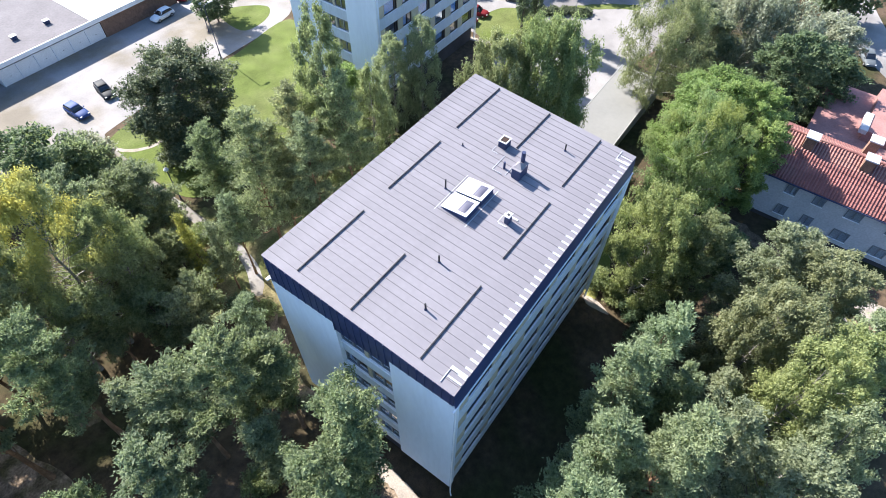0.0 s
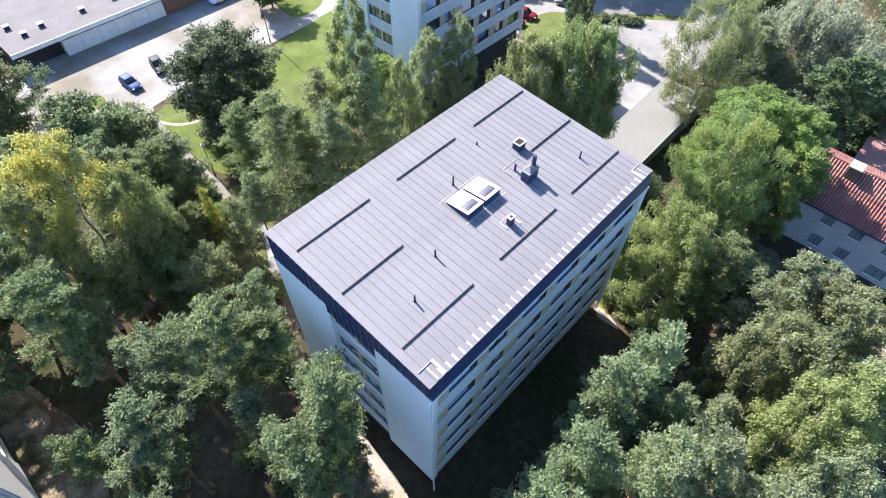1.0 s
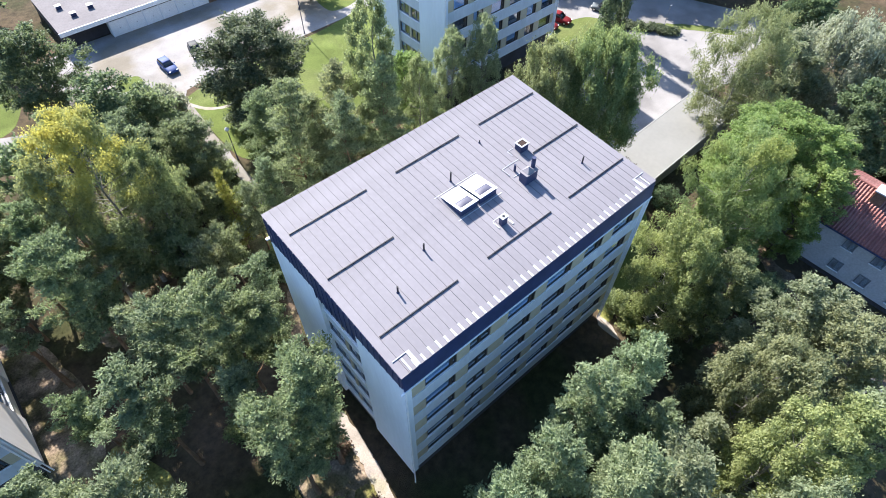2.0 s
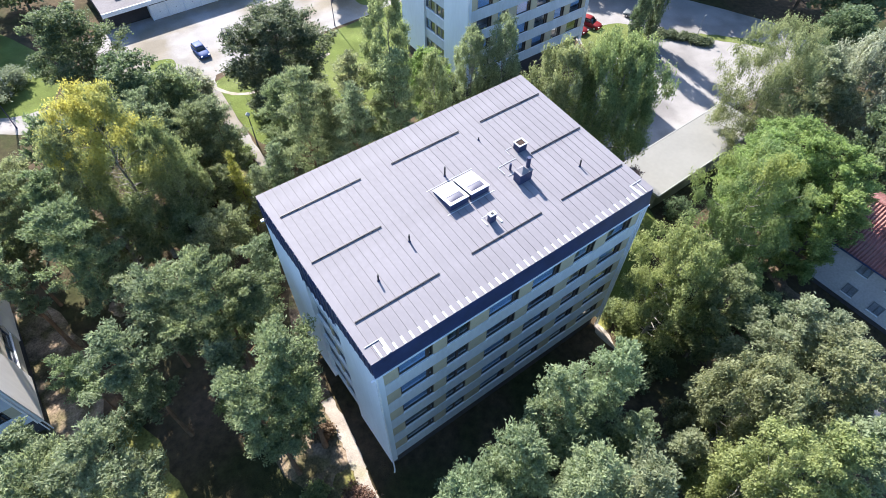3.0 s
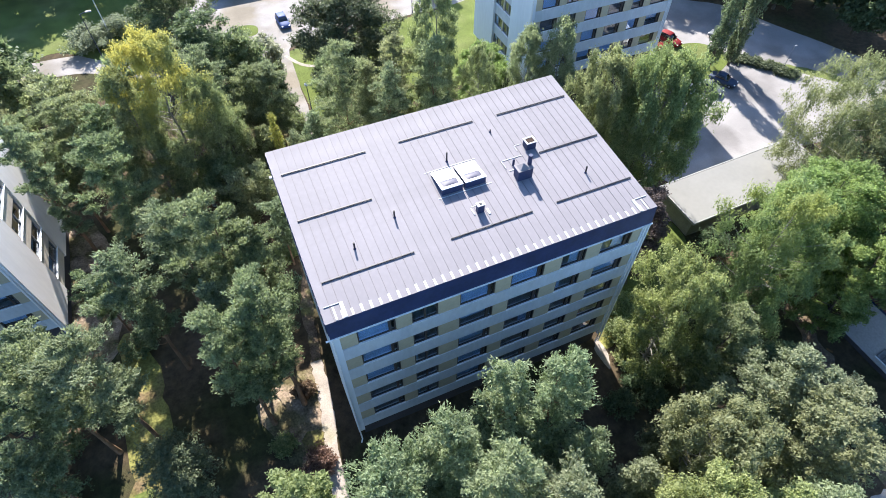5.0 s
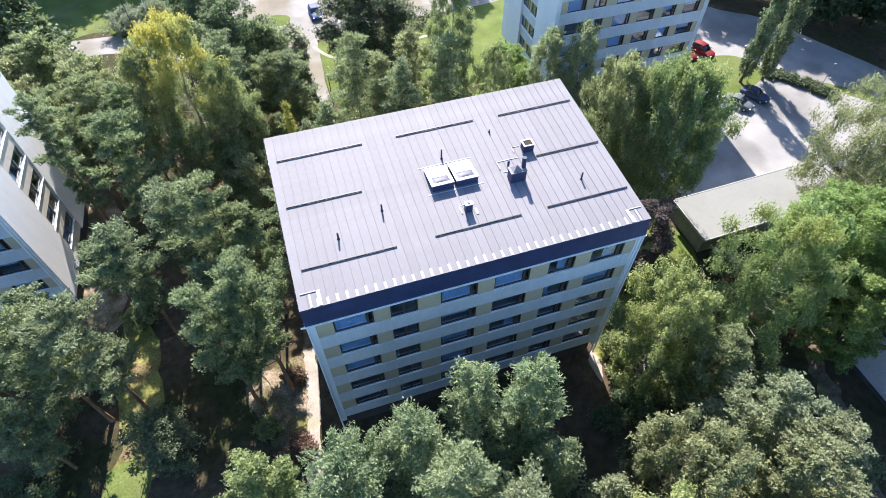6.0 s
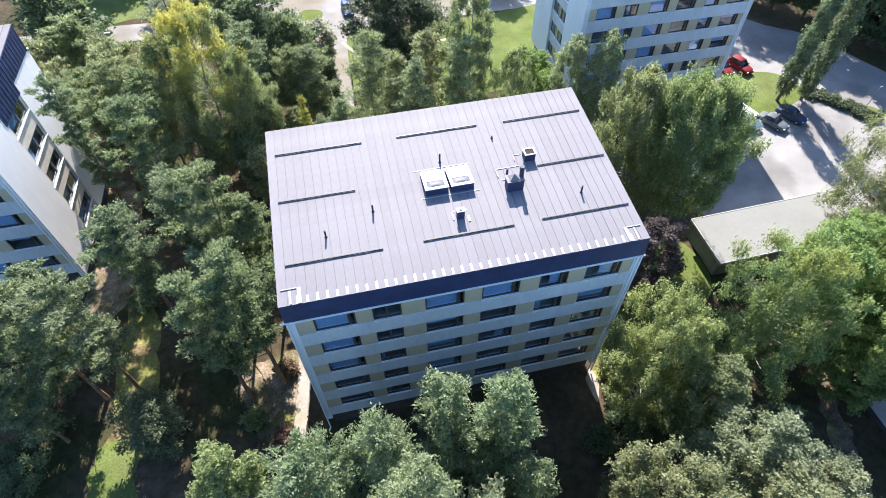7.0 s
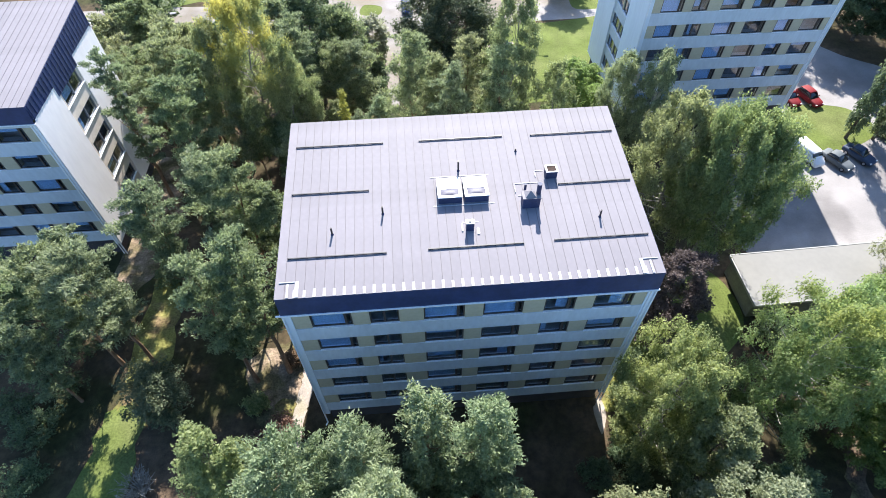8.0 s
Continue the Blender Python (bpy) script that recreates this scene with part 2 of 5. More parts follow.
M = dict(
    floor=forest_floor(),
    lawn=surface("mown_lawn", (0.102, 0.130, 0.034), 0.95, var=0.22, scale=0.35, fine=6, fine_var=0.25, bump=0.5, spec=0.1, tint=(0.125, 0.145, 0.05), tint_amount=0.3),
    meadow=surface("rough_grass", (0.185, 0.180, 0.056), 0.95, var=0.4, scale=0.9, fine=5, fine_var=0.35, bump=0.6, spec=0.1, tint=(0.150, 0.110, 0.060), tint_amount=0.25),
    dry=surface("dry_grass", (0.150, 0.128, 0.066), 0.95, var=0.4, scale=0.7, fine=5, fine_var=0.3, bump=0.6, spec=0.1, tint=(0.095, 0.105, 0.040), tint_amount=0.45),
    gravel=surface("pale_gravel_yard", (0.270, 0.253, 0.243), 0.9, var=0.16, scale=0.25, fine=5, fine_var=0.08, bump=0.3, spec=0.2, tint=(0.19, 0.165, 0.13), tint_amount=0.4),
    asphalt=surface("worn_pale_asphalt", (0.265, 0.25, 0.243), 0.9, var=0.14, scale=0.3, fine=7, fine_var=0.08, bump=0.25, spec=0.2, tint=(0.19, 0.178, 0.172), tint_amount=0.3),
    path=surface("sandy_path", (0.33, 0.285, 0.245), 0.95, var=0.2, scale=0.8, fine=9, fine_var=0.14, bump=0.35, spec=0.15, tint=(0.27, 0.25, 0.15), tint_amount=0.0),
    # Paler copy of bare_soil: the sun on the ground is put into its colour.
    dirt=surface("soil_sunlit_tone", (0.265, 0.20, 0.145), 0.95, var=0.45, scale=1.0, fine=6, fine_var=0.35, bump=0.5, spec=0.1, tint=(0.115, 0.098, 0.050), tint_amount=0.5),
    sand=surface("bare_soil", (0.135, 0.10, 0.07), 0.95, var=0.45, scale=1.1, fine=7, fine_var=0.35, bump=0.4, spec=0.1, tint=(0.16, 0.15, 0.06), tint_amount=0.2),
    roof=surface("grey_roof_sheet", (0.190, 0.177, 0.192), 0.70, var=0.12, scale=0.3, fine=2.2, fine_var=0.05, bump=0.04, spec=0.35, per_object=0.05),
    seam=surface("roof_seam", (0.115, 0.108, 0.12), 0.6, bump=0.0),
    navy=surface("dark_navy_sheet", (0.026, 0.040, 0.105), 0.45, var=0.2, scale=0.8, fine=4, bump=0.05, spec=0.5),
    black=surface("black_metal", (0.02, 0.02, 0.024), 0.5, bump=0.05),
    whitecap=surface("white_sheet", (0.62, 0.62, 0.64), 0.5, var=0.05, bump=0.02, spec=0.4),
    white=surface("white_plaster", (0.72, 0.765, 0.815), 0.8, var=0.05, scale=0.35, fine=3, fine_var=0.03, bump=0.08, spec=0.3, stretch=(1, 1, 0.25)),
    # Copy of white_plaster; the sun grazing the gable is in its warmer tone.
    sunlitwhite=surface("white_plaster_sunlit", (0.86, 0.81, 0.775), 0.8, var=0.05, scale=0.35, fine=3, fine_var=0.03, bump=0.04, spec=0.3, stretch=(1, 1, 0.25)),
    band=surface("pale_concrete_band", (0.56, 0.60, 0.64), 0.85, var=0.07, scale=0.5, fine=4, fine_var=0.05, bump=0.1, spec=0.3, stretch=(1, 1, 0.4)),
    # Beige recess panels of the east gable, sunshine added to their colour.
    sunlitbeige=surface("beige_panel_sunlit", (0.70, 0.615, 0.52), 0.8, var=0.08, scale=0.7, fine=5, fine_var=0.05, bump=0.1, spec=0.3),
    beige=surface("beige_panel", (0.48, 0.425, 0.305), 0.8, var=0.08, scale=0.7, fine=5, fine_var=0.05, bump=0.1, spec=0.3, per_object=0.06),
    trim=surface("white_trim", (0.78, 0.79, 0.80), 0.5, var=0.04, bump=0.02),
    clip=surface("white_flashing", (0.42, 0.42, 0.44), 0.5, var=0.05, bump=0.02, spec=0.5),
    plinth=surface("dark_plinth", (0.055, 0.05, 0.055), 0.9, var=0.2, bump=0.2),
    # Dimness of the rooms, painted on the walls close behind the panes.
    inside=surface("room_painted_dim", (0.10, 0.11, 0.13), 0.9, var=0.5, scale=0.5, fine=2, fine_var=0.3, bump=0.0),
    greyframe=surface("grey_window_frame", (0.20, 0.215, 0.24), 0.5, bump=0.05),
    blind=surface("window_blind", (0.40, 0.60, 0.88), 0.8, var=0.1, bump=0.0),
    frame=surface("dark_window_frame", (0.075, 0.062, 0.055), 0.5, bump=0.05),
    glass=glazing("window_glass"),
    carglass=surface("car_glass", (0.015, 0.017, 0.02), 0.06, var=0.1, bump=0.0, spec=0.8),
    acrylic=surface("milky_acrylic", (0.085, 0.082, 0.115), 0.55, var=0.1, bump=0.02, spec=0.3),
    # Dark blue of the roof fittings' shaded faces, put into the metal's colour.
    steel=surface("shade_blue_sheet", (0.026, 0.036, 0.088), 0.6, metal=0.0, var=0.2, bump=0.05),
    bark=surface("pine_bark", (0.20, 0.125, 0.078), 0.95, var=0.35, scale=1.2, fine=7, fine_var=0.3, bump=0.7, spec=0.1, stretch=(1, 1, 0.3)),
    birchbark=surface("birch_bark", (0.24, 0.225, 0.20), 0.9, var=0.35, scale=1.5, fine=6, fine_var=0.35, bump=0.4, spec=0.15, stretch=(1, 1, 2.5)),
    greybark=surface("grey_bark", (0.13, 0.11, 0.09), 0.95, var=0.3, scale=1.4, fine=7, fine_var=0.25, bump=0.6, spec=0.1, stretch=(1, 1, 0.3)),
    timber=surface("dark_stained_timber", (0.045, 0.028, 0.022), 0.85, var=0.3, scale=2.0, fine=9, fine_var=0.25, bump=0.3, spec=0.2),
    tyre=surface("tyre_rubber", (0.012, 0.012, 0.013), 0.9, bump=0.1),
    rim=surface("alloy_rim", (0.45, 0.45, 0.47), 0.35, metal=0.7, bump=0.0),
    lampglass=surface("opal_lamp_globe", (0.85, 0.85, 0.83), 0.25, var=0.03, bump=0.0),
    brick=surface("red_brown_brick", (0.20, 0.12, 0.085), 0.9, var=0.2, scale=2.0, fine=9, fine_var=0.2, bump=0.3),
    tile=surface("red_clay_tile", (0.215, 0.088, 0.078), 0.8, var=0.25, scale=0.8, fine=5, fine_var=0.2, bump=0.2, per_object=0.12, tint=(0.30, 0.165, 0.135), tint_amount=0.2),
    tileflat=surface("red_roof_sheet", (0.30, 0.155, 0.140), 0.8, var=0.14, scale=0.6, fine=5, bump=0.1),
    garageroof=surface("pale_felt_roof", (0.145, 0.132, 0.137), 0.9, var=0.12, scale=0.3, fine=4, bump=0.1),
    shedroof=surface("pale_sheet_roof", (0.205, 0.20, 0.185), 0.8, var=0.06, scale=0.25, fine_var=0.03, fine=2, bump=0.05),
    shedwall=surface("grey_green_render", (0.20, 0.20, 0.165), 0.9, var=0.15, scale=0.8, fine=5, bump=0.15, spec=0.2),
    shededge=surface("grey_sheet_edge", (0.30, 0.30, 0.28), 0.6, var=0.08, bump=0.03, spec=0.3),
    plaster=surface("pale_plaster", (0.47, 0.465, 0.49), 0.9, var=0.08, scale=0.6, fine=5, bump=0.1),
)
LEAF = dict(
    pine=foliage("pine_needles", (0.084, 0.118, 0.064), (0.258, 0.317, 0.164), 0.45),
    pine_pale=foliage("pale_pine_needles", (0.098, 0.120, 0.066), (0.292, 0.326, 0.170), 0.45),
    pine_cool=foliage("cool_pine_needles", (0.084, 0.116, 0.067), (0.248, 0.303, 0.174), 0.45),
    fir=foliage("soft_fir_needles", (0.094, 0.128, 0.070), (0.272, 0.332, 0.182), 0.45),
    birch=foliage("birch_leaves", (0.086, 0.114, 0.052), (0.246, 0.290, 0.142), 0.46),
    pale=foliage("pale_birch_leaves", (0.103, 0.139, 0.077), (0.302, 0.354, 0.204), 0.45),
    yellow=foliage("yellowing_birch_leaves", (0.098, 0.128, 0.058), (0.262, 0.300, 0.148), 0.48, patch=(0.36, 0.305, 0.092), patch_from=11.5, patch_to=15.0),
    lime=foliage("lime_leaves", (0.104, 0.140, 0.056), (0.305, 0.358, 0.150), 0.46),
    gold=foliage("yellow_leaves", (0.135, 0.155, 0.036), (0.305, 0.322, 0.082), 0.45),
    maple=foliage("maple_leaves", (0.092, 0.147, 0.047), (0.262, 0.356, 0.128), 0.50),
    turning=foliage("turning_leaves", (0.089, 0.135, 0.055), (0.242, 0.315, 0.140), 0.5, patch=(0.24, 0.26, 0.09), patch_from=9.0, patch_to=16.0),
    willow=foliage("willow_leaves", (0.098, 0.128, 0.072), (0.272, 0.310, 0.186), 0.44),
    airy=foliage("airy_willow_leaves", (0.095, 0.125, 0.058), (0.260, 0.300, 0.150), 0.45),
    olive=foliage("olive_leaves", (0.098, 0.116, 0.060), (0.250, 0.278, 0.146), 0.42),
    silver=foliage("silver_willow_leaves", (0.130, 0.150, 0.102), (0.350, 0.385, 0.280), 0.40),
    sage=foliage("sage_leaves", (0.111, 0.138, 0.095), (0.292, 0.332, 0.225), 0.4),
    linden=foliage("linden_leaves", (0.042, 0.062, 0.034), (0.150, 0.182, 0.098), 0.26),
    poplar=foliage("poplar_leaves", (0.058, 0.088, 0.050), (0.185, 0.238, 0.135), 0.40),
    dark=foliage("dark_leaves", (0.046, 0.077, 0.039), (0.161, 0.215, 0.110), 0.42),
    purple=foliage("purple_leaves", (0.048, 0.039, 0.038), (0.128, 0.105, 0.098), 0.35),
    rust=foliage("rusty_leaves", (0.085, 0.055, 0.040), (0.225, 0.155, 0.105), 0.35),
    shrub=foliage("shrub_leaves", (0.095, 0.132, 0.053), (0.262, 0.305, 0.131), 0.45),
)


# ---- building blocks for meshes ----
def part(name, bm, material, parent=None, label=""):
    me = bpy.data.meshes.new(name)
    bm.normal_update()
    bm.to_mesh(me)
    bm.free()
    me.materials.append(material)
    ob = new(name, me)
    ob.parent = parent
    if label:
        ob["label"] = label
    return ob


def thing(name, loc, label, category, group="", rz=0.0, kind=""):
    e = new(name)
    e.empty_display_size = 0.3
    e.location = loc
    e.rotation_euler = (0, 0, radians(rz))
    return tagged(e, label, category, group, kind)


def add_box(bm, x0, x1, y0, y1, z0, z1, bevel=0.0):
    v = [bm.verts.new(c) for c in ((x0, y0, z0), (x1, y0, z0), (x1, y1, z0), (x0, y1, z0),
                                   (x0, y0, z1), (x1, y0, z1), (x1, y1, z1), (x0, y1, z1))]
    fs = [bm.faces.new([v[i] for i in q]) for q in ((3, 2, 1, 0), (4, 5, 6, 7), (0, 1, 5, 4), (1, 2, 6, 5), (2, 3, 7, 6), (3, 0, 4, 7))]
    if bevel:
        edges = list({e for f in fs for e in f.edges})
        bmesh.ops.bevel(bm, geom=edges, offset=bevel, segments=2, affect="EDGES", profile=0.6)
    return bm


def box(x0, x1, y0, y1, z0, z1, bevel=0.0):
    return add_box(bmesh.new(), x0, x1, y0, y1, z0, z1, bevel)


def prism(points, z0, z1):
    """A plate with the outline of points."""
    bm = bmesh.new()
    lo = [bm.verts.new((x, y, z0)) for x, y in points]
    hi = [bm.verts.new((x, y, z1)) for x, y in points]
    bm.faces.new(hi)
    bm.faces.new(lo[::-1])
    for i in range(len(points)):
        j = (i + 1) % len(points)
        bm.faces.new((lo[i], lo[j], hi[j], hi[i]))
    bmesh.ops.recalc_face_normals(bm, faces=bm.faces)
    return bm


def add_tube(bm, a, b, r0, r1, sides=6, cap=True):
    a, b = Vector(a), Vector(b)
    d = (b - a).normalized()
    u = d.orthogonal().normalized()
    w = d.cross(u)
    rings = []
    for c, r in ((a, r0), (b, r1)):
        rings.append([bm.verts.new(c + r * (math.cos(2 * math.pi * k / sides) * u + math.sin(2 * math.pi * k / sides) * w)) for k in range(sides)])
    for k in range(sides):
        j = (k + 1) % sides
        bm.faces.new((rings[0][k], rings[0][j], rings[1][j], rings[1][k]))
    if cap:
        bm.faces.new(rings[1])
        bm.faces.new(rings[0][::-1])
    return bm


def tube(a, b, r0, r1=None, sides=8):
    return add_tube(bmesh.new(), a, b, r0, r0 if r1 is None else r1, sides)


def outline(points, steps=6, wobble=0.0, seed=0):
    """A smooth closed outline through corner points."""
    rng = random.Random(seed)
    out = []
    n = len(points)
    for i in range(n):
        p0, p1, p2, p3 = (Vector(points[(i + k - 1) % n]) for k in range(4))
        for s in range(steps):
            t = s / steps
            q = 0.5 * ((2 * p1) + (p2 - p0) * t + (2 * p0 - 5 * p1 + 4 * p2 - p3) * t * t + (3 * p1 - p0 - 3 * p2 + p3) * t ** 3)
            out.append((q.x + rng.uniform(-wobble, wobble), q.y + rng.uniform(-wobble, wobble)))
    return out


def ribbon(points, width, steps=8, wobble=0.0, seed=0):
    """The outline of a strip of that width along points."""
    rng = random.Random(seed)
    mid = []
    n = len(points)
    for i in range(n - 1):
        p0, p1, p2, p3 = (Vector(points[min(max(i + k - 1, 0), n - 1)]) for k in range(4))
        for s in range(steps):
            t = s / steps
            mid.append(0.5 * ((2 * p1) + (p2 - p0) * t + (2 * p0 - 5 * p1 + 4 * p2 - p3) * t * t + (3 * p1 - p0 - 3 * p2 + p3) * t ** 3))
    mid.append(Vector(points[-1]))
    left, right = [], []
    for i, q in enumerate(mid):
        d = (mid[min(i + 1, len(mid) - 1)] - mid[max(i - 1, 0)]).normalized()
        side = Vector((-d.y, d.x))
        w = width / 2
        left.append(tuple(q + side * (w + rng.uniform(-wobble, wobble))))
        right.append(tuple(q - side * (w + rng.uniform(-wobble, wobble))))
    return left + right[::-1]


# ---- ground and paved surfaces ----
bm = bmesh.new()
bmesh.ops.create_grid(bm, x_segments=40, y_segments=40, size=400)
tagged(part("ground", bm, M["floor"]), "woodland floor of needle litter, moss and thin grass", "ground", kind="structure")


def paving(name, points, material, top, label, category):
    return tagged(part(name, prism(points, -0.2, top), M[material]), label, category, kind="structure")


paving("road_1", [(-1.5, 77.5), (46, 77.5), (60, 90), (75, 110), (60, 118), (44, 96), (36, 84), (36, 77.6), (-1.5, 77.6)], "gravel", 0.020, "pale gravel lane beyond the garages", "road")
paving("pavement_1", outline([(-3, 77.5), (20, 77.6), (46, 77.5), (50, 68), (42, 60.5), (30, 59.5), (20, 59.2), (10, 58.6), (8.2, 57.2), (7.2, 52), (5, 52), (4.0, 57.5), (-2, 58.5), (-4, 66)], 4), "gravel", 0.024,
       "pale sunlit gravel yard before the garages", "yard")
paving("road_2", ribbon([(-45, 66), (-26, 66), (-18, 65), (-13, 61.8), (-6, 59.5), (3, 58.5)], 4.6), "gravel", 0.016, "pale gravel drive curving past lawn", "road")
paving("lawn_1", outline([(8.4, 57.0), (20, 58.6), (30, 58.8), (41, 59.6), (40, 50), (33, 47), (31, 41), (24, 40), (14, 38.5), (8.5, 41), (7.6, 46), (7.8, 52)], 5), "lawn", 0.030, "sunlit mown lawn below the round tree", "lawn")
paving("pavement_2", ribbon([(7.4, 56.2), (9.0, 53.2), (11.5, 51.8), (15, 52.4), (24, 53.9)], 0.5, 8, 0.04), "path", 0.036, "narrow worn footpath across the lawn", "path")
paving("pavement_3", outline([(5.0, 58.6), (5.7, 56.6), (5.6, 50.8), (5.8, 45.5), (6.1, 41), (5.9, 36), (5.9, 32.4), (5.3, 29.2), (3.5, 26), (4.5, 25.5), (6.4, 28.6), (7.1, 32.4), (7.1, 36), (7.2, 41), (7.4, 45), (7.7, 50.8), (8.1, 56.6), (8.7, 58.7)], 4, 0.08, 3), "gravel", 0.034, "pale gravel footpath leading to the yard", "path")
# Under the pines the footpath turns dull brown: their shade put into colour.
paving("pavement_9", ribbon([(4.0, 26.2), (2.6, 22), (-0.4, 16), (-1.2, 10), (-1.5, 7.8)], 1.0, 8, 0.2, 13), "sand", 0.031, "footpath coloured dull brown for the pines' shade", "path")
paving("pavement_10", ribbon([(-1.5, 8.2), (-1.75, 4.8), (-2.1, 2.0), (-2.6, -1), (-3.5, -14), (-4, -40)], 1.05, 8, 0.10, 3), "path", 0.034, "sandy footpath along the gable wall", "path")
paving("lawn_2", outline([(-30, 70.5), (-22, 69.6), (-15.9, 64.9), (-10.5, 65.5), (-9, 76), (-20, 96), (-40, 96)], 5), "lawn", 0.018, "lawn beside the drive", "lawn")
paving("lawn_13", outline([(34.6, 62.9), (37.6, 62.0), (40.6, 63.2), (41.6, 65.4), (38.4, 68.8), (35.4, 68.6)], 5), "lawn", 0.030, "grass island beside the lane", "lawn")
# A sun patch among the pines, painted as paler ground.
paving("pavement_12", outline([(-14.0, 28.6), (-12.9, 29.3), (-12.0, 28.4), (-12.3, 26.8), (-13.4, 26.9)], 5, 0.15, 4), "dirt", 0.022, "pale soil patch painted as sunlight among the pines", "soil")
paving("lawn_3", outline([(2.0, 63.6), (4.8, 63.2), (5.2, 65.6), (2.6, 66.3)], 5), "lawn", 0.030, "small grass patch in the gravel", "lawn")
paving("road_3", outline([(42, 13.2), (60, 12.8), (74, 10.5), (84, 16), (81.2, 26), (77.4, 34.6), (73.8, 42.7), (67.3, 48.9), (60, 66), (55.6, 60), (55.4, 50), (55.2, 37), (54.6, 33), (52.4, 29), (43, 27)], 4), "asphalt", 0.024, "pale worn asphalt parking place and road", "road")
paving("lawn_4", outline([(54.2, 32.2), (55.8, 28.6), (60.2, 28.2), (65, 31), (64, 35), (60.5, 36.4), (56.6, 36.2)], 5), "lawn", 0.036, "bright mown grass beside the parking place", "lawn")
paving("lawn_8", ribbon([(63, 31.6), (66, 30), (70, 26.5), (74, 22.5), (77, 18)], 1.5, 8, 0.15, 8), "lawn", 0.034, "grass verge beside the road", "lawn")
paving("pavement_4", ribbon([(53.4, 37), (53.7, 33.4), (54.6, 30.4), (55.6, 28)], 0.8, 6, 0.05), "path", 0.044, "light kerbside path at the block's corner", "path")
paving("lawn_5", outline([(24, 14), (33, 13.5), (37.4, 11.4), (37.6, 5.5), (31, 1), (24.2, -1), (23.6, 6)], 5), "lawn", 0.026, "sunny lawn between block and shed", "lawn")
paving("lawn_11", outline([(22.8, -0.9), (24.2, -0.9), (25.8, 0.6), (26.4, 2.6), (24.6, 2.2), (23.3, 0.6)], 5, 0.15, 8), "meadow", 0.030, "dry yellowish grass at the block's corner", "grass")
paving("pavement_5", outline([(22.7, 0.0), (23.0, -0.9), (22.7, -2.2), (22.2, -2.9), (22.0, -1.0)], 5, 0.06, 2), "path", 0.034, "pale sandy ground at the block's corner", "path")
paving("pavement_6", ribbon([(43.0, 2.0), (41.9, -4), (40.3, -10.5), (38.0, -17), (35.4, -24), (31, -34)], 1.6, 8, 0.3, 5), "sand", 0.028, "trodden earth path along the house", "path")
paving("lawn_6", outline([(-17.6, 17), (-15.2, 16.5), (-14.4, 10), (-14.4, 4), (-14.8, 1.0), (-16, 0.4), (-17.9, 1.0), (-17.4, 5)], 5, 0.4, 4), "meadow", 0.022, "narrow glade of grass among pines", "lawn")
paving("lawn_12", outline([(-4.3, 1.9), (-3.0, 2.0), (-2.6, 0.9), (-3.0, -0.4), (-4.2, 0.0)], 5, 0.15, 5), "meadow", 0.024, "yellowish grass tuft beside the path", "grass")
paving("pavement_7", outline([(-7.0, 6.4), (-4.4, 7.4), (-2.0, 7.6), (-2.3, 3), (-3.0, -1.4), (-5.4, -0.4), (-6.6, 2.4)], 6, 0.3, 7), "dirt", 0.020, "bare soil beside the path in a sunlit tone", "soil")
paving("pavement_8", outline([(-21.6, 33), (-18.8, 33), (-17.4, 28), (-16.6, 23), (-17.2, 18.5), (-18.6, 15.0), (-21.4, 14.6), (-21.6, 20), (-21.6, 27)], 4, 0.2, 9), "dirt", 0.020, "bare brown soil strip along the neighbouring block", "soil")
paving("lawn_9", outline([(1.0, 24), (8, 20), (16, 18), (26, 17.5), (27, 27), (17, 33), (9, 38), (4, 40), (-1.5, 34)], 5, 0.5, 11), "dry", 0.018, "dry yellowish grass beneath the pines", "grass")
paving("lawn_10", outline([(-18.0, 2.2), (-15.4, 1.8), (-15.3, -3), (-16.2, -9), (-20.0, -8.5), (-18.9, -1)], 5, 0.45, 6), "lawn", 0.026, "strip of mown grass between the trees", "lawn")
paving("lawn_7", outline([(33.2, -20.6), (34.7, -20.8), (35.0, -22.0), (33.8, -22.5), (32.9, -21.6)], 5), "lawn", 0.030, "small garden lawn", "lawn")
paving("pavement_11", outline([(34.4, -20.2), (37.6, -20.8), (39.0, -25), (36, -28), (32.4, -26), (33.0, -23.0), (35.2, -22.2)], 5, 0.2, 3), "path", 0.024, "pale sandy ground in the garden", "yard")
paving("road_4", ribbon([(70, -32), (84, -18), (92, -12), (110, -4)], 6.5), "asphalt", 0.020, "pale street behind the gardens", "road")


# ---- apartment blocks ----
SLOPE = 0.078
EAVE, WALL_TOP, PLINTH_TOP, STOREY = 18.3, 16.73, 2.32, 2.8
BAYS = ((1.55, 4.06, 1), (5.12, 6.92, 0), (8.43, 10.95, 1), (12.1, 14.6, 1), (15.92, 17.86, 1), (19.03, 21.5, 1))
DRAWN = {1: ((0, 0), (1, 0), (0, 2), (0, 3)), 9: ((1, 0), (0, 0), (3, 1), (3, 2), (2, 2), (3, 4), (4, 1), (1, 2))}
SHARED = {}


def shared(key, build):
    """The mesh of a repeated part, built once."""
    if key not in SHARED:
        SHARED[key] = build()
    return SHARED[key]


def hang(name, mesh, parent, loc, rot=(0, 0, 0), label=""):
    o = new(name, mesh)
    o.parent = parent
    o.location, o.rotation_euler = loc, rot
    if label:
        o["label"] = label
    return o


